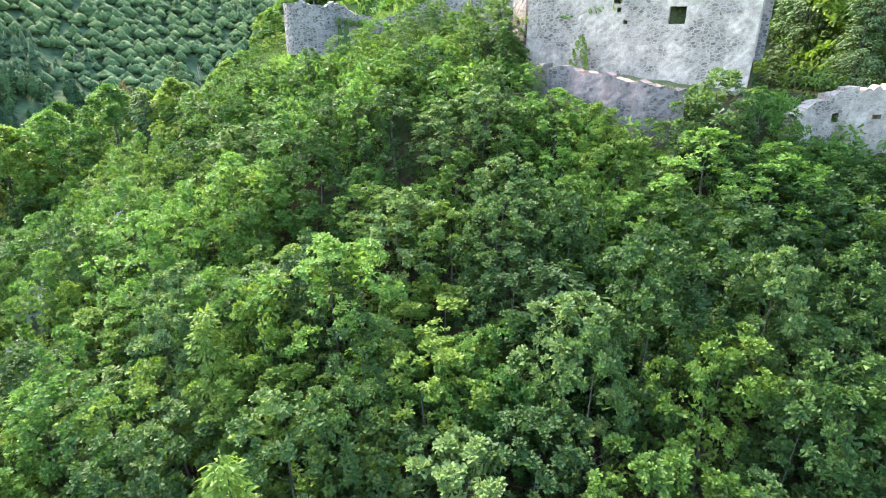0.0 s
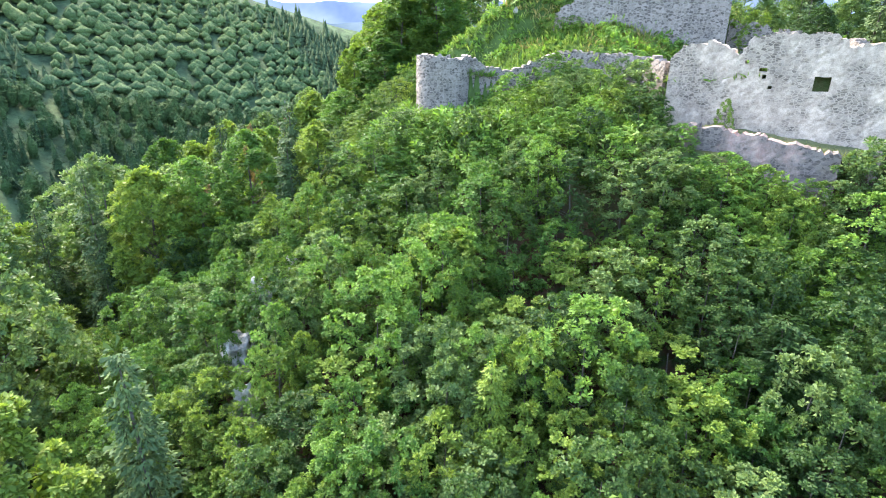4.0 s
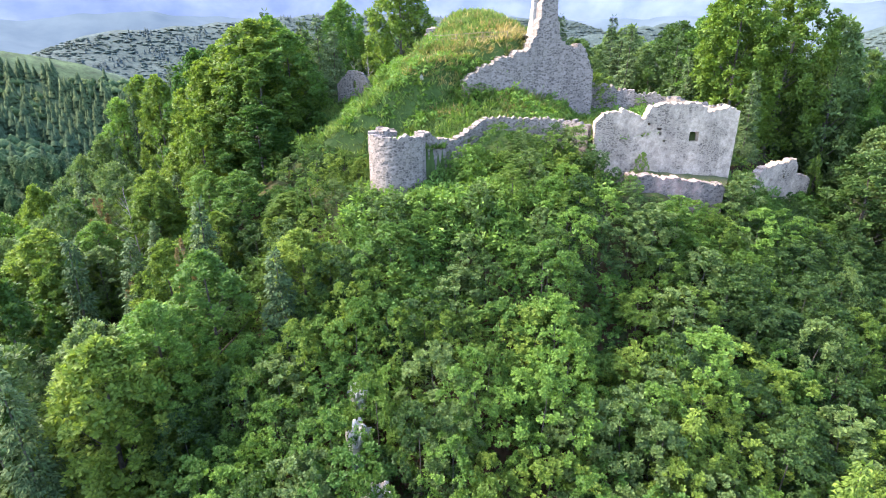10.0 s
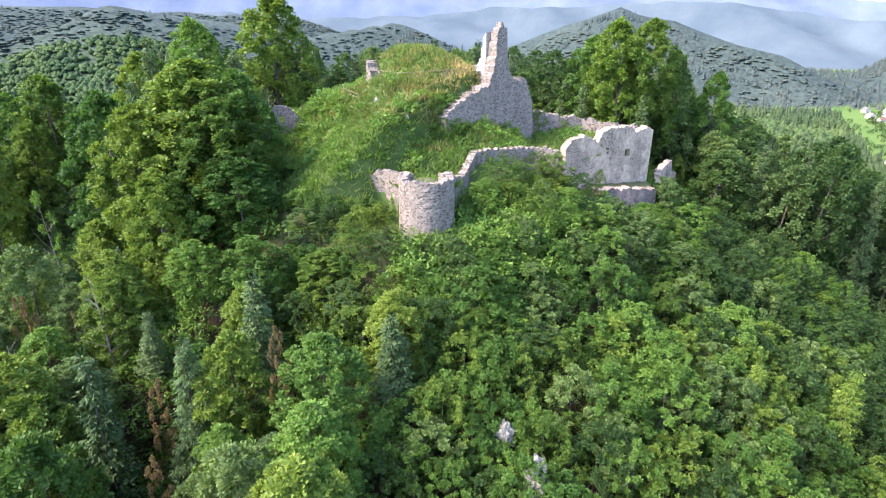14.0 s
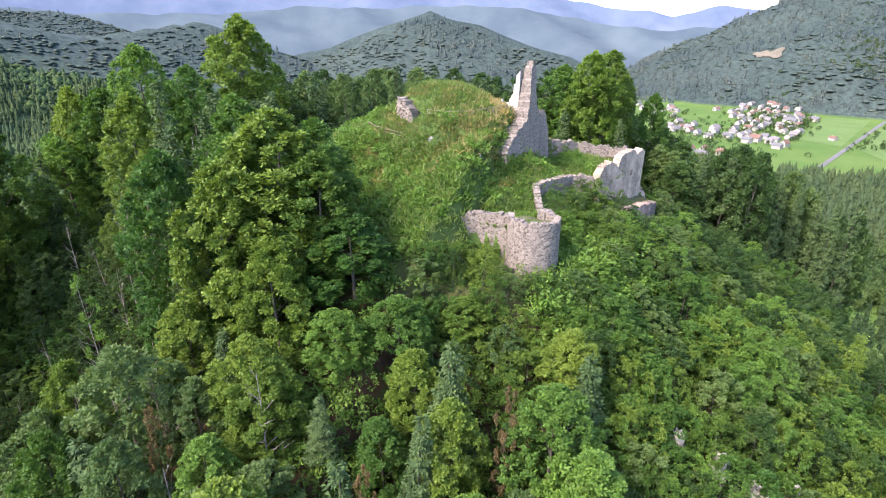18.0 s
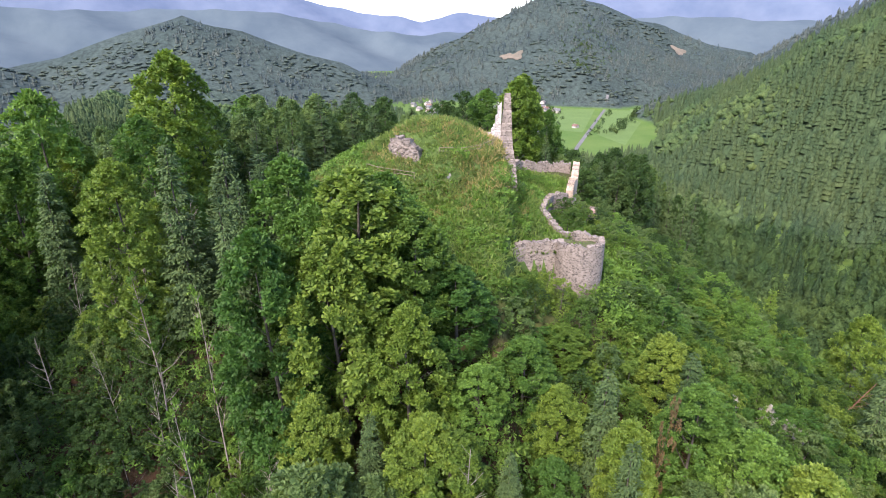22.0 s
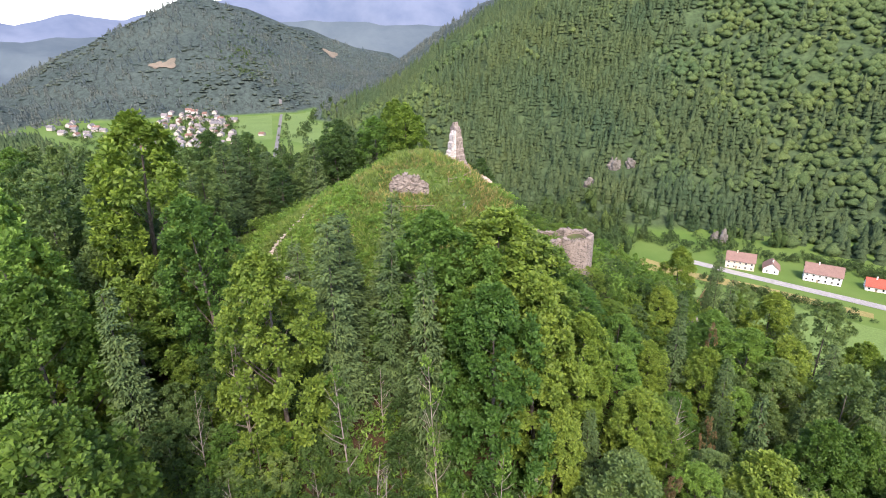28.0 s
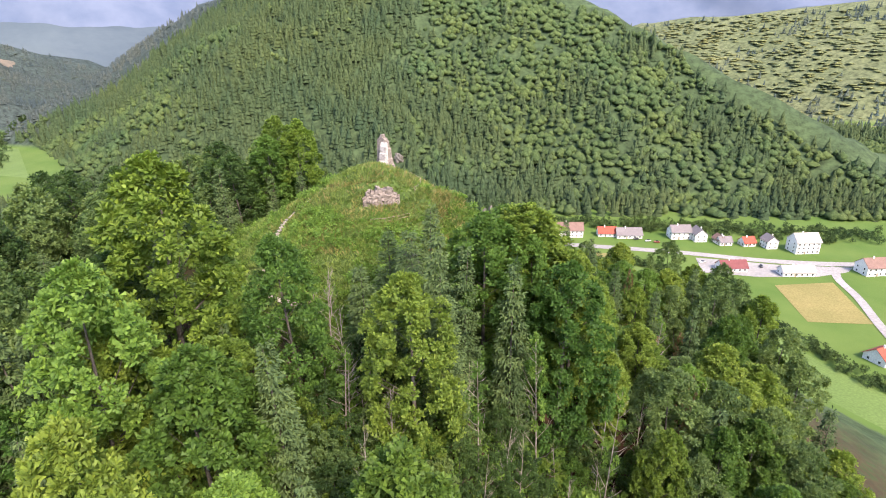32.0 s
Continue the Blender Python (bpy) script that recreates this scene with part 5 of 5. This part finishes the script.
M_TURF = rough_mat("turf", [(0.3, (0.05, 0.07, 0.025)), (0.55, (0.09, 0.1, 0.04)), (0.75, (0.16, 0.13, 0.08))], 0.7, 0.95, 0.5, 6)
patch("terrace", [(6.6, 41.2), (15.6, 34.6), (19.6, 36.0), (10.2, 42.8)], [0.1, -1.2, -0.9, 0.3], "narrow grassy terrace above the plinth wall", M_TURF)


def tower_fill():
    V, F = [(-12.0, 56.4, 4.5)], []
    n = 24
    for i in range(n):
        a = 2 * math.pi * i / n
        V.append((-12.2 + 2.4 * math.cos(a), 56.2 + 2.4 * math.sin(a), 4.3 + 0.2 * math.sin(3 * a)))
        F.append((0, 1 + i, 1 + (i + 1) % n))
    tagged(new("tower_floor", mesh_from("tower_floor", V, F, M_TURF, True)), "grassy earth filling the round tower", "ground", kind="structure")


tower_fill()


# ---- grass and herbs on the open castle ground ----
def herbs():
    rng = np.random.default_rng(12)

    def sow(name, label, n, cond, size, wide, material, blades=5, droop=0.25, lift=0.0):
        x, y = rng.uniform(-16, 34, n * 4), rng.uniform(33, 100, n * 4)
        ok = cond(x, y)
        for a, b in zip(WAYS, WAYS[1:]):
            ok &= seg_dist(x, y, a, b)[0] > 1.05
        x, y = x[ok][:n], y[ok][:n]
        z = ground_z(x, y) + lift if isinstance(lift, float) else lift(x, y)
        k = len(x)
        c = np.repeat(np.stack([x, y, z - 0.05], 1), blades, 0)
        c[:, :2] += rng.normal(size=(k * blades, 2)) * size * 0.35
        way = np.stack([rng.normal(size=k * blades) * 0.55, rng.normal(size=k * blades) * 0.55, np.full(k * blades, 1.0 - droop)], 1)
        ln = size * rng.uniform(0.5, 1.3, k * blades)
        up = rng.normal(size=(k * blades, 3)) + [0, 0, 0.6]
        V, F = leaves(c, way, up, ln, ln * wide)
        tagged(new(name, mesh_from(name, V, F, material)), label, "grass", kind="stuff")

    def court(x, y):
        r = seg_dist(x, y, *MOUND)[0]
        on = (r < 26) & (inside(x, y, CURTAIN[1:-1]) | (y > 62))
        return on & (hill_out(x, y) < 14)

    def tuft(x, y):
        return wave(x, y, 0.5, 1.3) + 0.6 * wave(x, y, 1.3, 0.4)

    sow("tall_grass", "tall green grass on the castle mound", 9500, lambda x, y: court(x, y), 0.85, 0.09, L_GRASS, 6)
    sow("nettles", "thick green nettles and herbs in the bailey", 6500, lambda x, y: court(x, y) & (tuft(x, y) > -0.15) & (seg_dist(x, y, *MOUND)[0] > 8.5), 0.6, 0.3, L_HAZEL, 6, 0.55)
    sow("dry_grass", "dry yellowed grass on the mound", 4200, lambda x, y: court(x, y) & (seg_dist(x, y, *MOUND)[0] < 13.5) & (tuft(x, y) < 0.0), 0.7, 0.08, L_DRY, 6)
    sow("mound_herbs", "low herbs on the keep mound", 2200, lambda x, y: court(x, y) & (seg_dist(x, y, *MOUND)[0] < 11) & (tuft(x, y) > 0.0), 0.42, 0.3, L_HAZEL, 5, 0.5)
    sow("mound_flank_grass", "long olive grass hanging on the steep mound", 5200, lambda x, y: (seg_dist(x, y, *MOUND)[0] > 7.2) & (seg_dist(x, y, *MOUND)[0] < 10.6) & (y > 56), 0.75, 0.085, L_OLIVE, 6, 0.45)
    sow("bank_grass", "shaggy dry grass on the bank behind the keep wall", 2600, lambda x, y: (seg_dist(x, y, (-1.8, 62.6), (8.5, 58.4))[0] < 4.2) & ((x + 0.5) * 0.39 + (y - 61.9) * 0.92 > -0.6), 0.8, 0.09, L_DRY, 7, 0.4)
    sow("bank_herbs", "green herbs on the bank behind the keep wall", 1500, lambda x, y: (seg_dist(x, y, (-1.8, 62.6), (8.5, 58.4))[0] < 4.6) & ((x + 0.5) * 0.39 + (y - 61.9) * 0.92 > -0.6) & (tuft(x, y) > -0.2), 0.5, 0.28, L_HAZEL, 6, 0.5)
    sow("terrace_grass", "tufts of grass on the wall terrace", 1500, lambda x, y: inside(x, y, [(6.8, 41.4), (15.4, 34.8), (19.4, 35.7), (10.4, 42.3)]), 0.6, 0.1, L_OLIVE, 8, 0.25, lambda x, y: 0.0 - 1.3 * (x - 6.6) / 9 + 0.06 * (y - 41 + 0.73 * (x - 6.6)))
    sow("tower_grass", "grass growing inside the round tower", 220, lambda x, y: np.hypot(x + 12.2, y - 56.2) < 2.2, 0.4, 0.12, L_GRASS, 5, 0.3, 4.4 - gz(-12.2, 56.2))


herbs()


# ---- footpath, steps and rails on the mound ----
def ribbon(name, pts, width, label, material, lift=0.05, category="path", n=60):
    P = [Vector((x, y, 0)) for x, y in pts]
    V, F = [], []
    for i in range(n + 1):
        s = i / n * (len(P) - 1)
        k = min(int(s), len(P) - 2)
        a, b, c, d = P[max(k - 1, 0)], P[k], P[k + 1], P[min(k + 2, len(P) - 1)]
        f = s - k
        p = 0.5 * (2 * b + (c - a) * f + (2 * a - 5 * b + 4 * c - d) * f * f + (3 * b - a - 3 * c + d) * f ** 3)
        t = ((c - a) * (1 - f) + (d - b) * f).normalized()
        for w in (-0.5, 0.5):
            q = p + Vector((-t.y, t.x, 0)) * w * width
            V.append((q.x, q.y, gz(q.x, q.y) + lift))
        if i:
            F.append((2 * i - 2, 2 * i - 1, 2 * i + 1, 2 * i))
    return tagged(new(name, mesh_from(name, V, F, material, True)), label, category, kind="structure")


WAY = WAYS
ribbon("footpath", WAY, 0.5, "narrow pale footpath winding up the mound", M_GRAVEL, 0.14)


def stepping():
    bm = box_bm(0.65, 0.3, 0.14, bevel=0.03)
    me = bpy.data.meshes.new("step")
    bm.to_mesh(me)
    bm.free()
    me.materials.append(M_GRAVEL)
    root = tagged(new("stone_steps"), "pale stone steps set into the grassy slope", "steps")
    for i in range(20):
        f = i / 19 * 5
        k = min(int(f), 4)
        a, b = WAY[2 + k], WAY[3 + k]
        x, y = a[0] + (b[0] - a[0]) * (f - k), a[1] + (b[1] - a[1]) * (f - k)
        st = part("step", me, None, root)
        st.matrix_basis = pose(x, y, gz(x, y) + 0.2, 0, 0, math.degrees(math.atan2(b[1] - a[1], b[0] - a[0])) + 90 + random.uniform(-6, 6))


stepping()


def rail_fence(pts, label):
    root = tagged(new("timber_fence"), label, "fence")
    P = [Vector((x, y, gz(x, y))) for x, y in pts]
    for p in P:
        part("post", mesh_from("post", *tube([p + Vector((0, 0, -0.4)), p + Vector((0, 0, 1.05))], [0.055, 0.05], 6), M_TIMBER), None, root)
    for a, b in zip(P, P[1:]):
        for h in (0.95, 0.5):
            part("rail", mesh_from("rail", *tube([a + Vector((0, 0, h)), b + Vector((0, 0, h))], [0.035, 0.035], 5), M_TIMBER), None, root)


rail_fence([(11.5, 58.6), (13.5, 58.2), (15.4, 59.6), (16.4, 62.0), (16.8, 64.5)], "weathered timber railing round the viewing platform")
rail_fence([(6.6, 59.2), (4.2, 61.0), (2.2, 63.6), (1.6, 66.6), (2.0, 69.6)], "weathered timber railing along the mound's edge")
rail_fence([(2.2, 73.0), (3.4, 75.4), (5.0, 77.2), (6.8, 78.4)], "weathered timber handrail beside the mound steps")
patch("viewing_platform", [(8.4, 58.6), (12.6, 57.0), (14.0, 60.4), (9.8, 61.6)], [gz(9, 59.2) + 0.25] * 4, "pale gravel platform beside the keep fin", M_GRAVEL, 8, 0.03, "platform")


def info_board(x, y, turn):
    root = tagged(new("info_board"), "small white information board on two posts", "sign")
    root.matrix_basis = pose(x, y, gz(x, y), 0, 0, turn)
    for s in (-0.3, 0.3):
        part("post", box_bm(0.06, 0.06, 1.1, (s, 0, 0.5), 0.01), M_TIMBER, root)
    part("panel", box_bm(0.8, 0.04, 0.5, (0, -0.06, 0.95), 0.01), M_WALL, root)


info_board(11.6, 59.6, 160)


# ---- valley: roads, fields and houses ----
def flat(name, pts, z, label, material, category):
    me = bpy.data.meshes.new(name)
    me.from_pydata([(x, y, z) for x, y in pts], [], [tuple(range(len(pts)))])
    me.materials.append(material)
    return tagged(new(name, me), label, category, kind="structure")


M_ASPHALT = rough_mat("grey_asphalt", [(0.3, (0.13, 0.125, 0.12)), (0.7, (0.18, 0.175, 0.165))], 0.05, 0.9, 0.1, 0.6)
ribbon("road", [(20, -247), (6, -245), (-7, -243), (-39, -240), (-76, -237), (-129, -231), (-192, -220), (-260, -221), (-420, -235)], 7.5, "pale asphalt valley road past a row of houses", M_ROAD, 0.25, "road", 120)
ribbon("side_road", [(-224, -214), (-216, -194), (-213, -165), (-205, -125), (-196, -60), (-200, 10)], 5.0, "narrow pale side road between fields", M_ROAD, 0.3, "road", 60)
ribbon("village_road", [(456, -234), (536, -301), (696, -434), (856, -567), (950, -645)], 5.5, "straight grey road to the village", M_ASPHALT, 0.6, "road", 60)
flat("yard", [(-138, -222), (-135, -196), (-168, -192), (-205, -196), (-228, -206), (-235, -214), (-190, -214)], VALLEY + 0.2, "pale gravel yard beside the road", M_ROAD, "yard")
flat("meadow", [(40, -205), (-60, -207), (-92, -204), (-111, -187), (-128, -163), (-145, -124), (-158, -93), (-173, -69), (-180, -40), (-159, -40), (-135, -60), (-118, -90), (-104, -118), (-84, -130), (-50, -140), (0, -155), (40, -170)], VALLEY + 0.12, "bright green mown meadow", M_FIELD, "field")
flat("hay_field", [(-173, -180), (-210, -188), (-204, -134), (-171, -133)], VALLEY + 0.16, "dry yellow-brown hay field", M_HAY, "field")
flat("roadside_strip", [(50, -236), (20, -228), (-20, -230), (-80, -224), (-80, -217), (-20, -219), (50, -215)], VALLEY + 0.14, "dry yellowish meadow strip beside the road", M_HAY, "field")
flat("village_field", [(717, -373), (1010, -580), (970, -634), (673, -405)], VALLEY + 0.3, "bright green field before the village", M_FIELD, "field")
flat("village_field", [(650, -415), (960, -650), (1060, -780), (900, -720), (560, -400)], VALLEY + 0.3, "long bright green field beside the road", M_FIELD, "field")


def roof_mat(name, c):
    return rough_mat(name, [(0.3, tuple(v * 0.85 for v in c)), (0.7, tuple(min(1, v * 1.1) for v in c))], 0.4, 0.85, 0.2, 3)


ROOFS = {"red": roof_mat("red_tiles", (0.34, 0.085, 0.055)), "brown": roof_mat("brown_tiles", (0.22, 0.14, 0.115)), "grey": roof_mat("grey_tiles", (0.2, 0.18, 0.18)), "dark": roof_mat("dark_red_sheet", (0.2, 0.07, 0.07)), "pale": roof_mat("pale_sheet", (0.4, 0.37, 0.35)), "old": roof_mat("weathered_tiles", (0.19, 0.11, 0.085)), "slate": roof_mat("slate", (0.15, 0.145, 0.15))}
M_CREAM = rough_mat("village_render", [(0.3, (0.36, 0.33, 0.29)), (0.7, (0.5, 0.47, 0.42))], 0.05, 0.9, 0.0, 3)
M_PINK = rough_mat("cream_render", [(0.3, (0.66, 0.56, 0.42)), (0.7, (0.74, 0.64, 0.5))], 0.3, 0.9, 0.0, 3)


def house(length, depth, storeys, roof, label, walls=M_WALL, pitch=0.42, detail=True, name="house"):
    """Long side along x, gables at both ends."""
    root = tagged(new(name), label, "house", "houses of the valley")
    h = 2.8 * storeys + 0.4
    rise = depth / 2 * pitch / 0.5
    bm = bmesh.new()
    L, D = length / 2, depth / 2
    v = [bm.verts.new(p) for p in ((-L, -D, -1.0), (L, -D, -1.0), (L, D, -1.0), (-L, D, -1.0), (-L, -D, h), (L, -D, h), (L, D, h), (-L, D, h), (-L, 0, h + rise - 0.15), (L, 0, h + rise - 0.15))]
    for f in ((0, 1, 5, 4), (2, 3, 7, 6), (1, 2, 6, 9, 5), (3, 0, 4, 8, 7), (4, 5, 9, 8), (6, 7, 8, 9)):
        bm.faces.new([v[i] for i in f])
    part("wall", bm, walls, root)
    bm = bmesh.new()
    o, t = 0.7, 0.25
    k = rise / D
    prof = [(-D - o, h - o * k), (0, h + rise), (D + o, h - o * k), (D + o, h - o * k + t), (0, h + rise + t), (-D - o, h - o * k + t)]
    rows = [[bm.verts.new((s * (L + 0.5), y, z)) for y, z in prof] for s in (-1, 1)]
    for i in range(6):
        j = (i + 1) % 6
        bm.faces.new((rows[0][i], rows[0][j], rows[1][j], rows[1][i]))
    for r in rows:
        bm.faces.new((r[0], r[1], r[4], r[5]))
        bm.faces.new((r[1], r[2], r[3], r[4]))
    ro = part("roof", bm, roof, root)
    part("chimney", box_bm(0.7, 0.7, 1.8, (L * 0.3, 0.4, h + rise + 0.4)), walls, ro)
    if detail:
        for s in range(storeys):
            for side in (-1, 1):
                n = max(3, int(length / 3.2))
                for i in range(n):
                    w = part("window", box_bm(1.25, 0.1, 1.45, ((i - (n - 1) / 2) * length / n, side * (D + 0.02), 1.5 + 2.8 * s)), M_WALL, root)
                    part("pane", box_bm(1.0, 0.06, 1.2, ((i - (n - 1) / 2) * length / n, side * (D + 0.07), 1.5 + 2.8 * s)), M_GLASS, w)
            for side in (-1, 1):
                for yy in (-0.25, 0.25):
                    w = part("window", box_bm(0.1, 1.2, 1.4, (side * (L + 0.02), yy * depth, 1.5 + 2.8 * s)), M_WALL, root)
                    part("pane", box_bm(0.06, 0.95, 1.15, (side * (L + 0.07), yy * depth, 1.5 + 2.8 * s)), M_GLASS, w)
        part("door", box_bm(1.1, 0.12, 2.1, (length * 0.12, D + 0.04, 1.0)), M_TIMBER, root)
    return root


def valley_houses():
    W = M_WALL
    rows = [  # x, y, turn, length, depth, storeys, roof, wall, label
        (-8, -256, 8, 17, 10, 2, "brown", M_PINK, "cream house with a brown tiled roof"), (-26, -260, 95, 11, 9, 1, "brown", W, "low white house with a brown gable roof"),
        (-54, -261, 4, 20, 11, 2, "brown", W, "white two-storey inn with rows of windows and a brown roof"), (-83, -264, 4, 14, 9, 1, "red", W, "small house with a bright red roof"),
        (-99, -262, 6, 19, 10, 1, "grey", W, "long low house with a grey roof"), (-137, -264, 8, 15, 10, 2, "grey", W, "white two-storey house with a grey-brown roof"),
        (-150, -260, 98, 11, 9, 2, "grey", W, "white gabled house with a grey roof"), (-164, -255, 100, 9, 7, 1, "brown", W, "small annex with a brown roof"),
        (-166, -252, 10, 9, 7, 1, "grey", W, "low white garage building with a grey roof"), (-182, -252, 15, 9, 8, 1, "red", W, "small house with an orange-red roof"),
        (-196, -249, 100, 9, 8, 2, "grey", W, "white house with a steep grey gable"), (-216, -243, 10, 17, 12, 3, "pale", W, "large white three-storey house with a pale roof"),
        (-155, -203, 8, 17, 9, 1, "dark", W, "white workshop with a dark red sheet roof"), (-193, -199, 6, 20, 8, 1, "pale", W, "long low white shed with a pale roof"),
        (-243, -207, 12, 18, 11, 2, "brown", W, "white house with a red-brown roof"), (-188, -98, 30, 13, 10, 1, "red", W, "house with a bright red roof among trees"),
    ]
    for x, y, turn, ln, dp, st, roof, wall, label in rows:
        ob = house(ln, dp, st, ROOFS[roof], label, wall)
        ob.matrix_basis = pose(x, y, min(max(gz(x, y), VALLEY), VALLEY + 3), 0, 0, turn)
    rng = random.Random(9)
    types = [house(13, 10, 2, ROOFS[r], lab, w, detail=False) for r, lab, w in (("old", "village house with a weathered brown roof", M_CREAM), ("grey", "village house with a grey roof", M_CREAM), ("slate", "village house with a dark slate roof", M_CREAM))]
    hall = house(46, 22, 2, ROOFS["pale"], "large pale commercial hall in the village", W, 0.15, False)
    spots = []
    for cx, cy, sx, sy, n in ((730, -310, 60, 30, 16), (830, -385, 80, 40, 24), (950, -450, 80, 50, 22), (1040, -480, 60, 40, 10), (1120, -690, 90, 50, 24), (1200, -770, 70, 50, 10), (1010, -270, 80, 40, 14), (790, -240, 60, 30, 10), (600, -200, 40, 25, 6)):
        for _ in range(n * 6):
            x, y = rng.gauss(cx, sx * 0.6), rng.gauss(cy, sy * 0.6)
            if n and all((x - a) ** 2 + (y - b) ** 2 > 15 ** 2 for a, b in spots) and gz(x, y) < VALLEY + 10:
                spots.append((x, y))
                n -= 1
    for i, (x, y) in enumerate(spots):
        m = pose(x, y, gz(x, y), 0, 0, rng.choice([35, 125]) + rng.uniform(-12, 12))
        if i < 3:
            types[i].matrix_basis = m
        else:
            copy_thing(types[rng.randrange(3)], m).scale = (rng.uniform(0.65, 1.0), rng.uniform(0.65, 0.95), rng.uniform(0.6, 0.9))
    hall.matrix_basis = pose(1105, -655, VALLEY, 0, 0, 40)
    for x, y, t in ((1130, -745, 40), (1190, -700, 130)):
        copy_thing(hall, pose(x, y, VALLEY, 0, 0, t))


valley_houses()


def car(x, y, turn, colour, word):
    m = rough_mat(word + "_car_paint", [(0.3, colour), (0.7, colour)], 1.0, 0.3, 0.0, 5, 0.5)
    root = tagged(new("car"), word + " car parked beside the valley road", "car", "parked cars")
    part("body", box_bm(4.3, 1.75, 0.7, (0, 0, 0.65), 0.15), m, root)
    part("cabin", box_bm(2.2, 1.5, 0.6, (-0.2, 0, 1.25), 0.2), M_GLASS, root)
    for sx in (-1.35, 1.35):
        for sy in (-0.8, 0.8):
            part("wheel", mesh_from("wheel", *tube([(sx, sy - 0.1, 0.32), (sx, sy + 0.1, 0.32)], [0.32, 0.32], 10), M_GLASS), None, root)
    root.matrix_basis = pose(x, y, VALLEY + 0.2, 0, 0, turn)


for cx_, cy_, ct_, cc_, cw_ in ((-104, -255, 10, (0.05, 0.05, 0.06), "black"), (-112, -252, 20, (0.5, 0.5, 0.52), "silver"), (-176, -209, 80, (0.06, 0.06, 0.07), "dark"), (-140, -213, 15, (0.6, 0.6, 0.6), "white"), (-118, -250, 5, (0.25, 0.04, 0.03), "red")):
    car(cx_, cy_, ct_, cc_, cw_)


def hedges():
    rng = np.random.default_rng(21)
    lines = [([(-20, -214), (-95, -209), (-118, -188), (-134, -163), (-151, -124), (-164, -93), (-180, -66)], 4.5, 170, 0.33), ([(-60, -285), (-150, -275), (-250, -262)], 5, 60, 0.4), ([(60, -278), (-60, -292), (-150, -290), (-290, -276)], 16, 300, 0.36), ([(10, -222), (-60, -216)], 2, 25, 0.3),
             ([(640, -430), (800, -600), (900, -740)], 12, 60, 0.6), ([(680, -270), (850, -390), (1050, -490)], 75, 330, 0.42), ([(560, -190), (760, -225), (1060, -260)], 60, 280, 0.42), ([(1060, -640), (1260, -800)], 70, 130, 0.45), ([(700, -360), (980, -530)], 6, 40, 0.4), ([(640, -400), (980, -690)], 8, 26, 0.4)]
    X, Y, S = [], [], []
    for pts, w, n, k in lines:
        s = rng.uniform(0, len(pts) - 1.001, n)
        i = s.astype(int)
        P = np.array(pts, float)
        q = P[i] + (P[i + 1] - P[i]) * (s - i)[:, None] + rng.normal(size=(n, 2)) * w * 0.5
        X.append(q[:, 0]), Y.append(q[:, 1]), S.append(k * rng.uniform(0.6, 1.3, n))
    X, Y, S = map(np.concatenate, (X, Y, S))
    T = [crown(np.random.default_rng(80 + i), 0.5, 14, 5.5, 14, 6, 2.6, 0.2) for i in range(3)]
    wood("hedge_trees", "hedges and garden trees of the valley", X, Y, ground_z(X, Y) - 0.5, True, S, T, L_FAR)


hedges()


# ---- rock faces and clearings on the mountain flanks ----
for i, (x, y, sz) in enumerate([(119, -366, (6, 4, 8)), (131, -338, (5, 4, 6)), (106, -372, (5, 4, 6)), (10, -300, (3, 3, 8)), (16, -302, (3, 3, 6))]):
    rock("cliff", (x, y, gz(x, y) + sz[2] * 0.2), sz, 20 + i, "bare grey limestone cliff among the mountain woods", M_CLIFF)
M_SCREE = rough_mat("bare_scree", [(0.3, (0.12, 0.11, 0.08)), (0.7, (0.2, 0.165, 0.12))], 0.03, 0.95, 0.1, 0.4)


def clearing(cx, cy, r, label):
    V, F, n = [(cx, cy, gz(cx, cy) + 2.5)], [], 20
    for i in range(n):
        a = 2 * math.pi * i / n
        k = r * (0.8 + 0.25 * math.sin(3 * a + cx))
        x, y = cx + k * math.cos(a), cy + k * math.sin(a)
        V.append((x, y, gz(x, y) + 2.5))
        F.append((0, 1 + i, 1 + (i + 1) % n))
    tagged(new("clearing", mesh_from("clearing", V, F, M_SCREE, True)), label, "clearing", kind="structure")


clearing(1205, -550, 22, "bare tan quarry scar on the wooded mountain")
clearing(1225, -530, 16, "bare tan quarry scar on the wooded mountain")
clearing(1219, -1057, 24, "pale open clearing on the wooded mountain")
